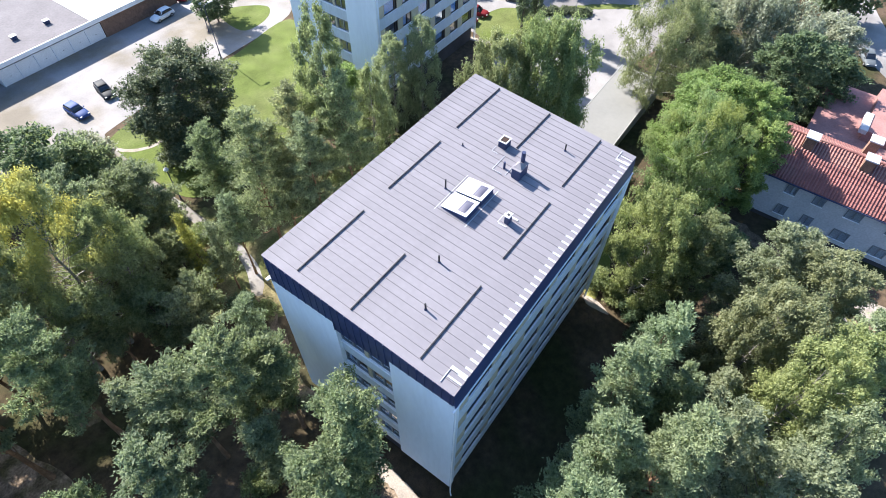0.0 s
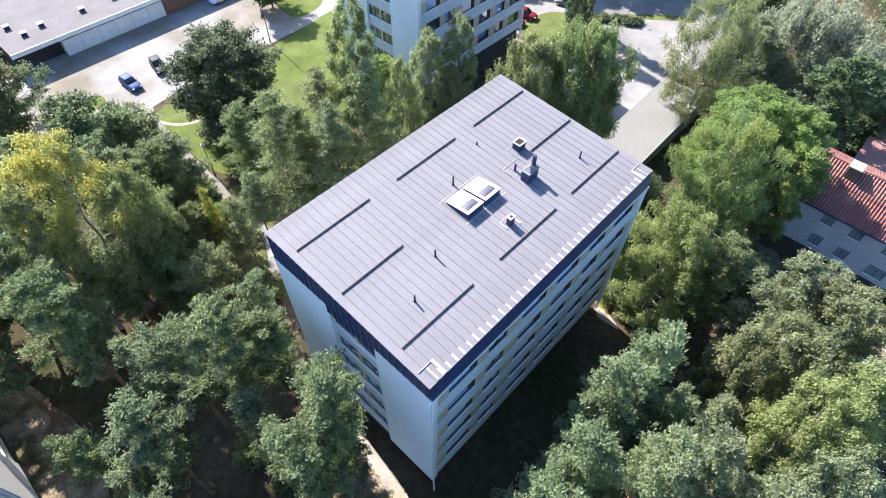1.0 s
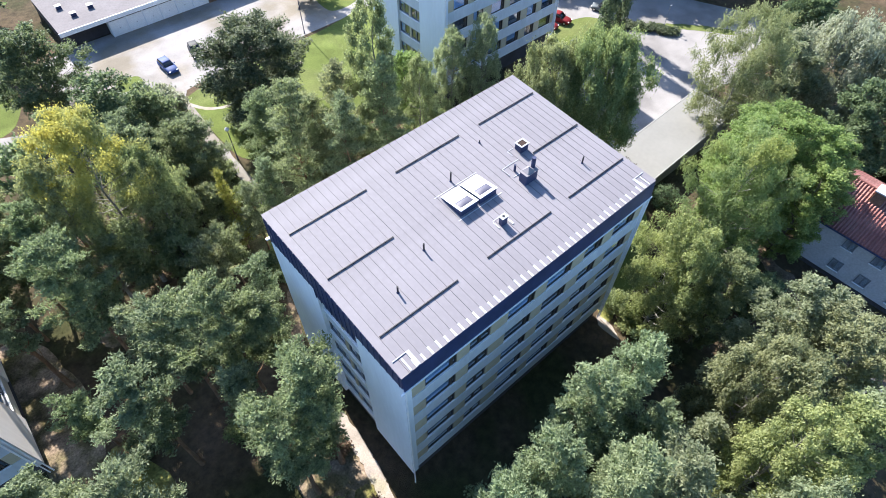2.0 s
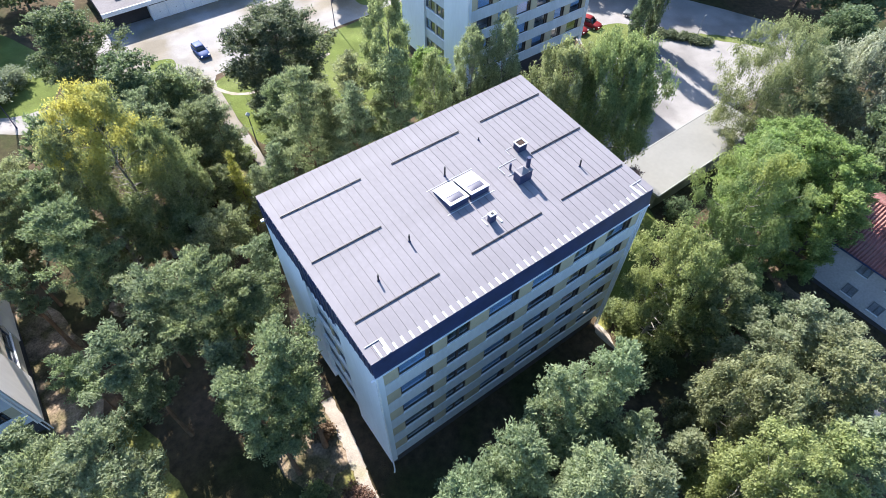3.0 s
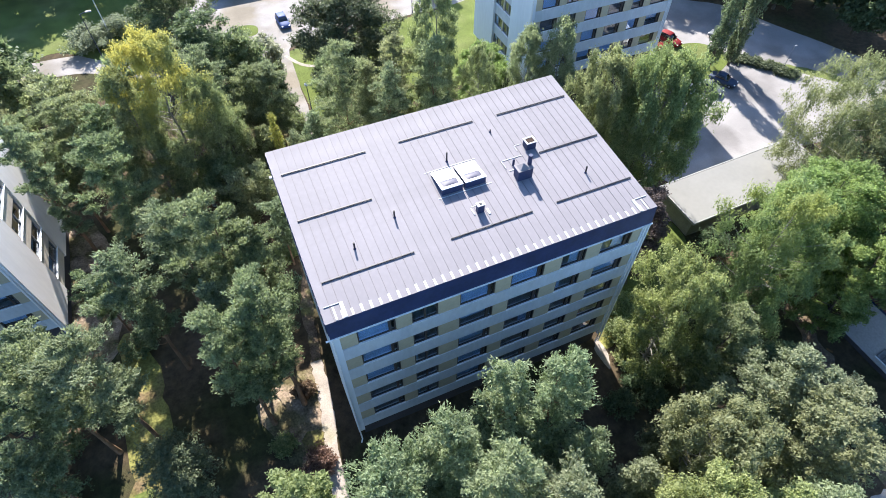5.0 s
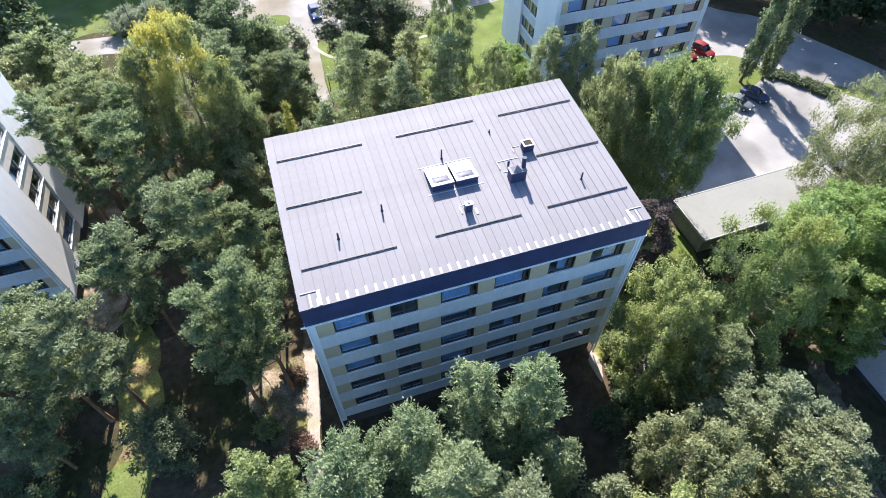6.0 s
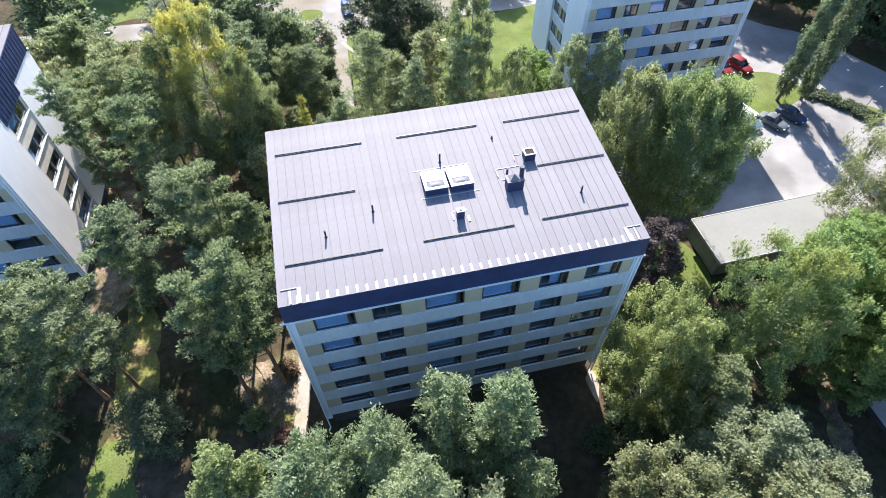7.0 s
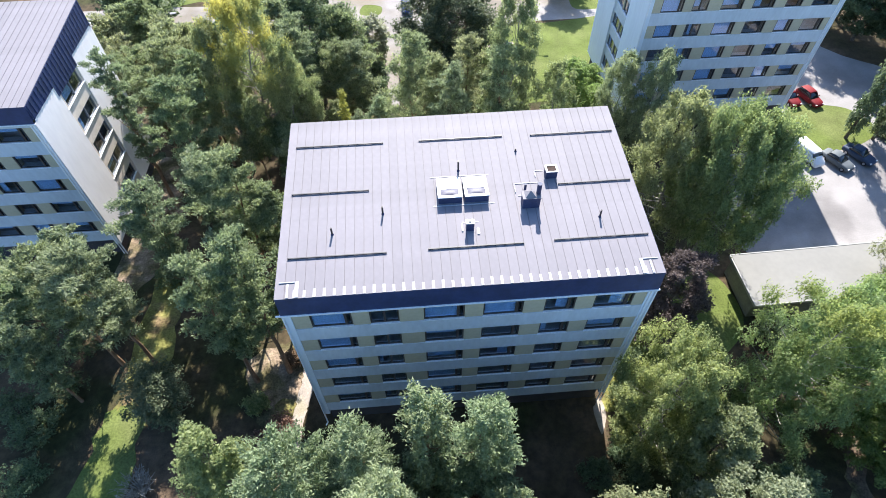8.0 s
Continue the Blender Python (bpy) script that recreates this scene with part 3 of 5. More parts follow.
def mesh_of(bm, material):
    me = bpy.data.meshes.new("piece")
    bm.normal_update()
    bm.to_mesh(me)
    bm.free()
    me.materials.append(material)
    return me


def frame_mesh(w, h, t=0.09, d=0.14, mullion=None, material="frame"):
    """A window frame round an opening of w by h, in the xz plane, facing -y."""
    bm = bmesh.new()
    add_box(bm, 0, w, 0, d, 0, t)
    add_box(bm, 0, w, 0, d, h - t, h)
    add_box(bm, 0, t, 0, d, t, h - t)
    add_box(bm, w - t, w, 0, d, t, h - t)
    if mullion:
        add_box(bm, mullion - 0.06, mullion + 0.06, -0.02, d, t, h - t)
    return mesh_of(bm, M[material])


def window(parent, x, y, z, w, h, vent, rot=0.0, seed=0, drawn=None, frame_mat="frame"):
    """A window with its panes, sill and, where drawn, a blind."""
    rng = random.Random(seed)
    mull = w - 0.42 if vent else w / 2
    fr = hang("window", shared(("frame", round(w, 2), round(h, 2), vent, frame_mat), lambda: frame_mesh(w, h, mullion=mull, material=frame_mat)), parent, (x, y, z), (0, 0, rot))
    main = (mull - 0.06) - 0.09
    side = w - 0.09 - (mull + 0.06)
    pane = shared(("pane", round(main, 2), round(h, 2)), lambda: mesh_of(box(0, main, 0, 0.012, 0, h - 0.18), M["glass"]))
    p = hang("pane", pane, fr, (0.09, 0.06, 0.09))
    p.visible_shadow = False
    pane2 = shared(("pane", round(side, 2), round(h, 2)), lambda: mesh_of(box(0, side, 0, 0.012, 0, h - 0.18), M["glass"]))
    p = hang("pane", pane2, fr, (mull + 0.06, 0.05, 0.09))
    p.visible_shadow = False
    sill = shared(("sill", round(w, 2)), lambda: mesh_of(box(-0.03, w + 0.03, -0.10, 0.03, -0.05, 0.012), M["trim"]))
    hang("sill", sill, fr, (0, -0.02, 0))
    if vent:
        vf = shared(("sash", round(h, 2)), lambda: mesh_of(add_box(add_box(box(0, 0.05, -0.05, 0.02, 0.08, h - 0.08), 0.28, 0.33, -0.05, 0.02, 0.08, h - 0.08), 0, 0.33, -0.05, 0.02, h - 0.13, h - 0.08), M["frame"]))
        hang("vent_sash", vf, fr, (mull + 0.05, 0, 0))
    k = rng.random() if drawn is None else (0.0 if drawn else 0.9)
    if drawn:
        bl = shared(("blind", round(main, 2), "full", round(h, 2)), lambda: mesh_of(box(0, main, 0, 0.01, -h + 0.2, 0), M["blind"]))
        hang("blind", bl, fr, (0.09, 0.10, h - 0.1))
    elif k < 0.40:
        drop = rng.choice((0.35, 0.55, 0.9, 1.2)) * h / 1.45
        bl = shared(("blind", round(main, 2), round(drop, 2)), lambda: mesh_of(box(0, main, 0, 0.01, -drop, 0), M["blind"]))
        hang("blind", bl, fr, (0.09, 0.14, h - 0.1))
    elif k < 0.60:
        cw = rng.uniform(0.25, 0.5) * main
        cu = mesh_of(box(0, cw, 0, 0.02, 0.1, h - 0.1), M["blind"])
        hang("curtain", cu, fr, (0.1 if rng.random() < 0.5 else 0.08 + main - cw, 0.2, 0))
    return fr


def roof_z(y):
    return EAVE + SLOPE * y


def block(name, x0, y0, length, label, west=True, east=False, seed=1, gable="white"):
    """A flat-slab apartment block of five storeys over a dark plinth, with a single-pitch sheet roof. Local: front on -y."""
    W = 14.0
    f = length / 22.75
    rng = random.Random(seed)
    b = thing(name, (x0, y0, 0), label, "apartment block", group="apartment blocks")
    # The shade under the block is put into the plinth's dark colour.
    part("plinth", box(0.45, length - 0.45, 0.25, W - 0.3, 0, PLINTH_TOP), M["plinth"], b, "recessed ground storey coloured dark as if shaded")
    # inner wall behind the windows, painted dark for unlit rooms, and floor slabs
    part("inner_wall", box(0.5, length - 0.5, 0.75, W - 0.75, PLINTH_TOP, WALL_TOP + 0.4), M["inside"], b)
    part("rear_wall", box(0.3, length - 0.3, W - 0.75, W - 0.1, PLINTH_TOP, WALL_TOP), M["band"], b)
    for k in range(6):
        zt = 14.92 - STOREY * k
        if k == 5:
            break
        band = shared(("band", round(length, 2)), lambda: mesh_of(box(0.22, length - 0.22, -0.14, 0.75, 0, 1.36), M["band"]))
        hang("spandrel", band, b, (0, 0, zt - 1.36))
    part("top_band", box(0.22, length - 0.22, -0.12, 0.75, 16.37, WALL_TOP), M["band"], b)
    if 14.92 - 4 * STOREY - 1.36 > PLINTH_TOP:
        part("bottom_band", box(0.22, length - 0.22, -0.12, 0.75, PLINTH_TOP, 14.92 - 4 * STOREY - 1.36), M["band"], b)
    # beige panels and windows
    edges = [0.22] + [v * f for x, y, v_ in BAYS for v in (x, y)] + [length - 0.22]
    for k in range(5):
        zb = 14.92 - STOREY * k
        for i in range(0, len(edges), 2):
            w = edges[i + 1] - edges[i]
            pm = shared(("panel", round(w, 2)), lambda: mesh_of(box(0, w, -0.09, 0.6, 0, 1.45), M["beige"]))
            hang("panel", pm, b, (edges[i], 0, zb))
        for j, (xa, xb, vent) in enumerate(BAYS):
            w = (xb - xa) * f
            window(b, xa * f, -0.03, zb, w, 1.45, vent, seed=seed * 1000 + k * 10 + j, drawn=True if (k, j) in DRAWN.get(seed, ()) else None)
    # gable walls: two plain slabs with a glazed recess between them
    for side, on in (("west", west), ("east", east)):
        m = (lambda x: x) if side == "west" else (lambda x: length - x)
        xs = sorted((m(-0.02), m(0.5)))
        for ya, yb in ((-0.16, 4.45), (8.75, W + 0.12)):
            part("gable_slab", box(xs[0], xs[1], ya, yb, 1.75, 16.95), M[gable], b)
            part("coping", box(xs[0] - 0.03, xs[1], ya - 0.01, yb + 0.01, 16.95, 17.02), M["trim"], b)
        xi = sorted((m(0.55), m(0.75)))
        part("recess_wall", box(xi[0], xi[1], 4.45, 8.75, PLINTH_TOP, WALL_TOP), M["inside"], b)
        if not on:
            part("gable_infill", box(xi[0] - 0.2, xi[1] + 0.2, 4.45, 8.75, 16.0, WALL_TOP), M["beige"], b)
            continue
        for k in range(5):
            zb = 14.55 - STOREY * k
            if side == "west":
                part("recess_panel", box(0.22, 0.55, 4.45, 8.75, zb - 1.35, zb), M["band"], b)
                part("recess_post", box(0.22, 0.55, 6.45, 6.75, zb, zb + 1.45), M["beige"], b)
                part("recess_ledge", box(0.12, 0.55, 4.47, 8.73, zb - 0.06, zb), M["trim"], b)
                for q in range(2):
                    window(b, 0.28, 6.43 + q * 2.3, zb + 0.02, 1.96, 1.40, 0, -math.pi / 2, seed=seed * 777 + k * 5 + q, frame_mat="greyframe")
            else:
                xa, xb = length - 0.55, length - 0.05
                part("recess_panel", box(xa, xb, 4.45, 8.75, zb - 1.35, zb), M["sunlitbeige"], b)
                part("recess_ledge", box(xa, xb + 0.09, 4.47, 8.73, zb - 0.05, zb), M["trim"], b)
                for ya, yb in ((4.45, 4.75), (8.45, 8.75)):
                    part("recess_post", box(xa, xb, ya, yb, zb, zb + 1.45), M["sunlitbeige"], b)
                window(b, length - 0.10, 4.77, zb + 0.02, 3.66, 1.40, 0, math.pi / 2, seed=seed * 777 + k * 5, frame_mat="greyframe")
    # sheet-metal skirt under the roof
    bm = bmesh.new()
    prof = ((-0.08, EAVE), (-0.24, WALL_TOP + 0.06), (0.1, WALL_TOP + 0.06), (0.2, EAVE - 0.02))
    lo = [bm.verts.new((-0.02, y, z)) for y, z in prof]
    hi = [bm.verts.new((length + 0.02, y, z)) for y, z in prof]
    for i in range(4):
        bm.faces.new((lo[i], lo[(i + 1) % 4], hi[(i + 1) % 4], hi[i]))
    bm.faces.new(lo[::-1])
    bm.faces.new(hi)
    bmesh.ops.recalc_face_normals(bm, faces=bm.faces)
    part("front_skirt", bm, M["navy"], b, "dark navy sheet-metal fascia")
    part("rear_skirt", box(-0.02, length + 0.02, W - 0.1, W + 0.1, WALL_TOP, roof_z(W) - 0.04), M["navy"], b)
    for xa in (-0.06, length - 0.14):
        bm = bmesh.new()
        prof = ((-0.08, WALL_TOP + 0.26), (W, WALL_TOP + 0.26), (W, roof_z(W) - 0.03), (-0.08, roof_z(-0.08) - 0.03))
        lo = [bm.verts.new((xa, y, z)) for y, z in prof]
        hi = [bm.verts.new((xa + 0.2, y, z)) for y, z in prof]
        for i in range(4):
            bm.faces.new((lo[i], lo[(i + 1) % 4], hi[(i + 1) % 4], hi[i]))
        bm.faces.new(lo[::-1])
        bm.faces.new(hi)
        bmesh.ops.recalc_face_normals(bm, faces=bm.faces)
        sk = part("side_skirt", bm, M["navy"], b, "ribbed navy sheet-metal gable skirt")
        part("side_skirt_lower", box(xa + 0.05, xa + 0.2, 4.3, 8.9, WALL_TOP - 0.7, WALL_TOP + 0.26), M["navy"], b)
        n = 25
        for i in range(n):
            y = 0.15 + (W - 0.3) * i / (n - 1)
            low = WALL_TOP + 0.26 if (y < 4.4 or y > 8.8) else WALL_TOP - 0.6
            rib = mesh_of(box(-0.035, 0.03, -0.025, 0.025, low, roof_z(y) - 0.04), M["navy"])
            hang("rib", rib, sk, (xa if xa < 1 else xa + 0.2, y, 0))
    part("gutter", add_tube(box(-0.08, length + 0.08, -0.31, -0.14, WALL_TOP - 0.04, WALL_TOP + 0.05, 0.02), (-0.3, -0.24, WALL_TOP), (-0.08, -0.24, WALL_TOP), 0.06, 0.06, 6), M["trim"], b, "white gutter under the fascia")
    part("downpipe", add_tube(tube((0.06, -0.22, 0.25), (0.06, -0.22, WALL_TOP), 0.06), (0.06, -0.22, 0.25), (-0.1, -0.42, 0.1), 0.06, 0.06, 8), M["trim"], b)
    part("downpipe", tube((length - 0.06, -0.22, 0.25), (length - 0.06, -0.22, WALL_TOP), 0.06), M["trim"], b)
    part("downpipe", tube((length - 0.34, -0.20, 0.25), (length - 0.34, -0.20, WALL_TOP), 0.05), M["trim"], b)
    part("rear_gutter", box(-0.28, length + 0.1, W + 0.1, W + 0.3, WALL_TOP + 0.2, WALL_TOP + 0.32, 0.02), M["trim"], b)
    # roof deck and its sheets
    bm = bmesh.new()
    prof = ((-0.04, roof_z(-0.04) - 0.10), (W + 0.06, roof_z(W + 0.06) - 0.10), (W + 0.06, roof_z(W + 0.06) - 0.02), (-0.04, roof_z(-0.04) - 0.02))
    lo = [bm.verts.new((0.02, y, z)) for y, z in prof]
    hi = [bm.verts.new((length - 0.02, y, z)) for y, z in prof]
    for i in range(4):
        bm.faces.new((lo[i], lo[(i + 1) % 4], hi[(i + 1) % 4], hi[i]))
    bm.faces.new(lo[::-1])
    bm.faces.new(hi)
    bmesh.ops.recalc_face_normals(bm, faces=bm.faces)
    deck = part("roof", bm, M["seam"], b, "pale grey standing-seam metal roof")
    n = round((length + 0.1) / 0.57)
    w = (length + 0.1) / n
    run = (W + 0.22) * math.sqrt(1 + SLOPE ** 2)

    def sheet():
        bm = box(0.003, w - 0.018, 0, run, -0.015, 0.012)
        return mesh_of(bm, M["roof"])

    def seam():
        return mesh_of(box(-0.016, 0.0, 0, run - 0.01, -0.01, 0.034), M["seam"])

    sh, se = shared(("sheet", round(w, 3)), sheet), shared(("seamrib", round(w, 3)), seam)
    tilt = (math.atan(SLOPE), 0, 0)
    for i in range(n):
        loc = (-0.05 + i * w, -0.10, roof_z(-0.10) + rng.uniform(-0.003, 0.003))
        hang("sheet", sh, deck, loc, tilt)
        if i:
            hang("seam", se, deck, loc, tilt)
    return b, deck, n, w


main, deck, sheets, sheet_w = block("apartment_block", 0, 0, 22.75, "white apartment block with pale metal roof and dark navy fascia", west=True, seed=1)
block("apartment_block", -43.75, 19.35, 22.75, "white apartment block among pines with sunlit gable", west=False, east=True, seed=5, gable="sunlitwhite")
block("apartment_block", 33.1, 34.15, 20.7, "white apartment block beside the parking place", west=True, seed=9)


# ---- fittings on the main roof ----
def on_roof(x, y, dz=0.0):
    return (x, y, roof_z(y) + 0.012 + dz)


TILT = math.atan(SLOPE)
clip_m = mesh_of(box(-0.08, 0.08, 0, 0.54, 0.0, 0.03), M["clip"])
clip_s = mesh_of(box(-0.075, 0.075, 0, 0.46, 0.0, 0.035), M["clip"])
for i in range(2, sheets - 1):
    hang("eave_flashing", clip_m if i % 3 else clip_s, deck, on_roof(-0.05 + i * sheet_w, -0.09, 0.002), (TILT, 0, 0))
for x0, sgn in ((0.12, 1), (22.62, -1)):
    bm = bmesh.new()
    for a, b_, c, d in ((0.05, 1.2, 1.0, 1.05), (0.5, 0.62, 0.0, 0.9), (0.98, 1.2, 0.0, 1.0)):
        xa, xb = sorted((x0 + sgn * a, x0 + sgn * b_))
        add_box(bm, xa, xb, c, d, 0, 0.05)
    hang("corner_flashing", mesh_of(bm, M["clip"]), deck, on_roof(0, -0.06, 0.004), (TILT, 0, 0))
for xa, xb, y in ((0.48, 6.42, 11.65), (8.88, 14.68, 11.65), (16.65, 22.45, 11.6), (0.46, 5.42, 7.5), (17.75, 22.55, 7.08),
                  (0.55, 6.45, 2.58), (8.95, 14.78, 2.62), (16.65, 22.5, 2.7)):
    bm = box(0, xb - xa, -0.035, 0.035, 0.012, 0.075, 0.008)
    k = int((xb - xa) / 0.57)
    for i in range(k + 1):
        x = 0.04 + (xb - xa - 0.08) * i / k
        add_box(bm, x - 0.02, x + 0.02, -0.055, 0.055, -0.02, 0.06)
    hang("snow_guard", mesh_of(bm, M["black"]), deck, on_roof(xa, y, 0.02), (0, 0, 0), "black snow guard on brackets")


def skylight(x, y, w, d):
    """A wedge-shaped upstand, high in front and low behind, under a white sheet lid with a small milky dome near its front."""
    front, back = roof_z(y) + 0.52, roof_z(y + d) + 0.13
    bm = bmesh.new()
    foot = [bm.verts.new((px, py, roof_z(py) - 0.02)) for px, py in ((x, y), (x + w, y), (x + w, y + d), (x, y + d))]
    rim = [bm.verts.new(p) for p in ((x + 0.01, y + 0.01, front), (x + w - 0.01, y + 0.01, front), (x + w - 0.01, y + d - 0.01, back), (x + 0.01, y + d - 0.01, back))]
    for i in range(4):
        bm.faces.new((foot[i], foot[(i + 1) % 4], rim[(i + 1) % 4], rim[i]))
    bm.faces.new(rim)
    base = part("skylight", bm, M["steel"], main, "wedge-shaped skylight with white sheet lid and milky dome")
    px, py, pw, pd = 0.17, 0.20, w - 0.36, 0.62
    bm = bmesh.new()
    for a, b_, c, e in ((-0.03, w + 0.03, -0.03, py), (-0.03, w + 0.03, py + pd, d + 0.03), (-0.03, px, py, py + pd), (px + pw, w + 0.03, py, py + pd)):
        add_box(bm, a, b_, c, e, 0.004, 0.06)
    top = part("cover_frame", bm, M["whitecap"], base, "white sheet lid")
    top.location = (x, y, front)
    top.rotation_euler = (math.atan((back - front) / d), 0, 0)
    bm = bmesh.new()
    n = 8
    grid = [[bm.verts.new((px + pw * i / n, py + pd * j / n, 0.03 + 0.09 * (math.sin(math.pi * i / n) * math.sin(math.pi * j / n)) ** 0.6)) for i in range(n + 1)] for j in range(n + 1)]
    for j in range(n):
        for i in range(n):
            bm.faces.new((grid[j][i], grid[j][i + 1], grid[j + 1][i + 1], grid[j + 1][i])).smooth = True
    part("dome", bm, M["acrylic"], top, "milky grey acrylic dome")


skylight(9.84, 6.05, 1.5, 1.95)
skylight(11.55, 6.05, 1.5, 1.95)
for a, b_, c, d in ((9.45, 13.3, 8.25, 8.29), (9.5, 13.4, 5.84, 5.90)):
    part("flashing", box(a, b_, c, d, roof_z(c) + 0.012, roof_z(d) + 0.035), M["clip"], main)

zc = roof_z(5.5) + 0.86
ch = part("chimney", box(15.1, 16.2, 5.27, 5.92, roof_z(5) - 0.1, zc, 0.02), M["steel"], main, "sheet-metal chimney with pyramid cowl")
part("cover", box(15.05, 16.25, 5.22, 5.97, zc + 0.002, zc + 0.04, 0.01), M["roof"], ch, "flat sheet cover")
bm = bmesh.new()
a = [bm.verts.new(p) for p in ((15.22, 5.29, zc + 0.044), (15.92, 5.29, zc + 0.044), (15.92, 5.9, zc + 0.044), (15.22, 5.9, zc + 0.044))]
t_ = bm.verts.new((15.57, 5.6, zc + 0.40))
for i in range(4):
    bm.faces.new((a[i], a[(i + 1) % 4], t_))
bm.faces.new(a[::-1])
part("cowl", bm, M["roof"], ch, "small pyramid cowl")
part("flue", tube((16.1, 5.68, zc + 0.03), (16.1, 5.68, zc + 0.85), 0.15, 0.15, 10), M["steel"], ch)
part("flue", tube((15.5, 6.72, roof_z(6.7) - 0.05), (15.5, 6.72, roof_z(6.7) + 0.58), 0.09, 0.08, 8), M["steel"], ch)
for a, b_, c, d in ((14.9, 16.5, 7.3, 7.34), (15.0, 16.25, 6.3, 6.34), (14.85, 14.89, 6.6, 7.3)):
    part("flashing", box(a, b_, c, d, roof_z(c) + 0.012, roof_z(d) + 0.045), M["clip"], main)

zv = roof_z(7.6) + 0.58
vb = part("vent_box", box(17.02, 17.76, 7.6, 8.22, roof_z(7.4) - 0.1, zv, 0.02), M["steel"], main, "open sheet-metal vent box")
bm = box(16.98, 17.80, 7.56, 7.66, zv + 0.004, zv + 0.05)
for a, b_, c, d in ((16.98, 17.80, 8.16, 8.26), (16.98, 17.10, 7.66, 8.16), (17.68, 17.80, 7.66, 8.16)):
    add_box(bm, a, b_, c, d, zv + 0.004, zv + 0.05)
part("rim", bm, M["clip"], vb)
part("mesh_screen", box(17.11, 17.67, 7.67, 8.15, zv + 0.004, zv + 0.02), M["timber"], vb)
for a, b_, c, d in ((16.4, 16.95, 8.3, 8.33), (16.35, 16.39, 7.8, 8.3)):
    part("flashing", box(a, b_, c, d, roof_z(c) + 0.012, roof_z(d) + 0.045), M["clip"], main)

zs = roof_z(4) + 0.66
sb = part("vent_box", box(11.38, 11.86, 3.8, 4.12, roof_z(4) - 0.1, zs, 0.02), M["steel"], main, "small sheet-metal vent box")
part("lid", box(11.34, 11.90, 3.76, 4.16, zs + 0.002, zs + 0.05, 0.02), M["clip"], sb)
part("outlet", box(11.53, 11.69, 3.88, 4.04, zs + 0.054, zs + 0.09), M["black"], sb)
for a, b_, c, d in ((11.2, 12.2, 4.45, 4.5), (12.05, 12.2, 3.5, 4.0), (11.12, 11.2, 3.8, 4.4)):
    part("flashing", box(a, b_, c, d, roof_z(c) + 0.012, roof_z(d) + 0.03), M["clip"], main)
for x, y, h, r in ((19.85, 4.25, 0.62, 0.06), (3.15, 4.2, 0.62, 0.06), (6.28, 5.55, 0.66, 0.06), (11.35, 8.75, 0.85, 0.06), (15.42, 10.2, 0.25, 0.05)):
    vp = part("vent_pipe", tube((x, y, roof_z(y) - 0.05), (x, y, roof_z(y) + h), r, r, 8), M["black"], main)
    part("collar", tube((x, y, roof_z(y)), (x, y, roof_z(y) + 0.09), r + 0.05, r + 0.01, 8), M["steel"], vp)


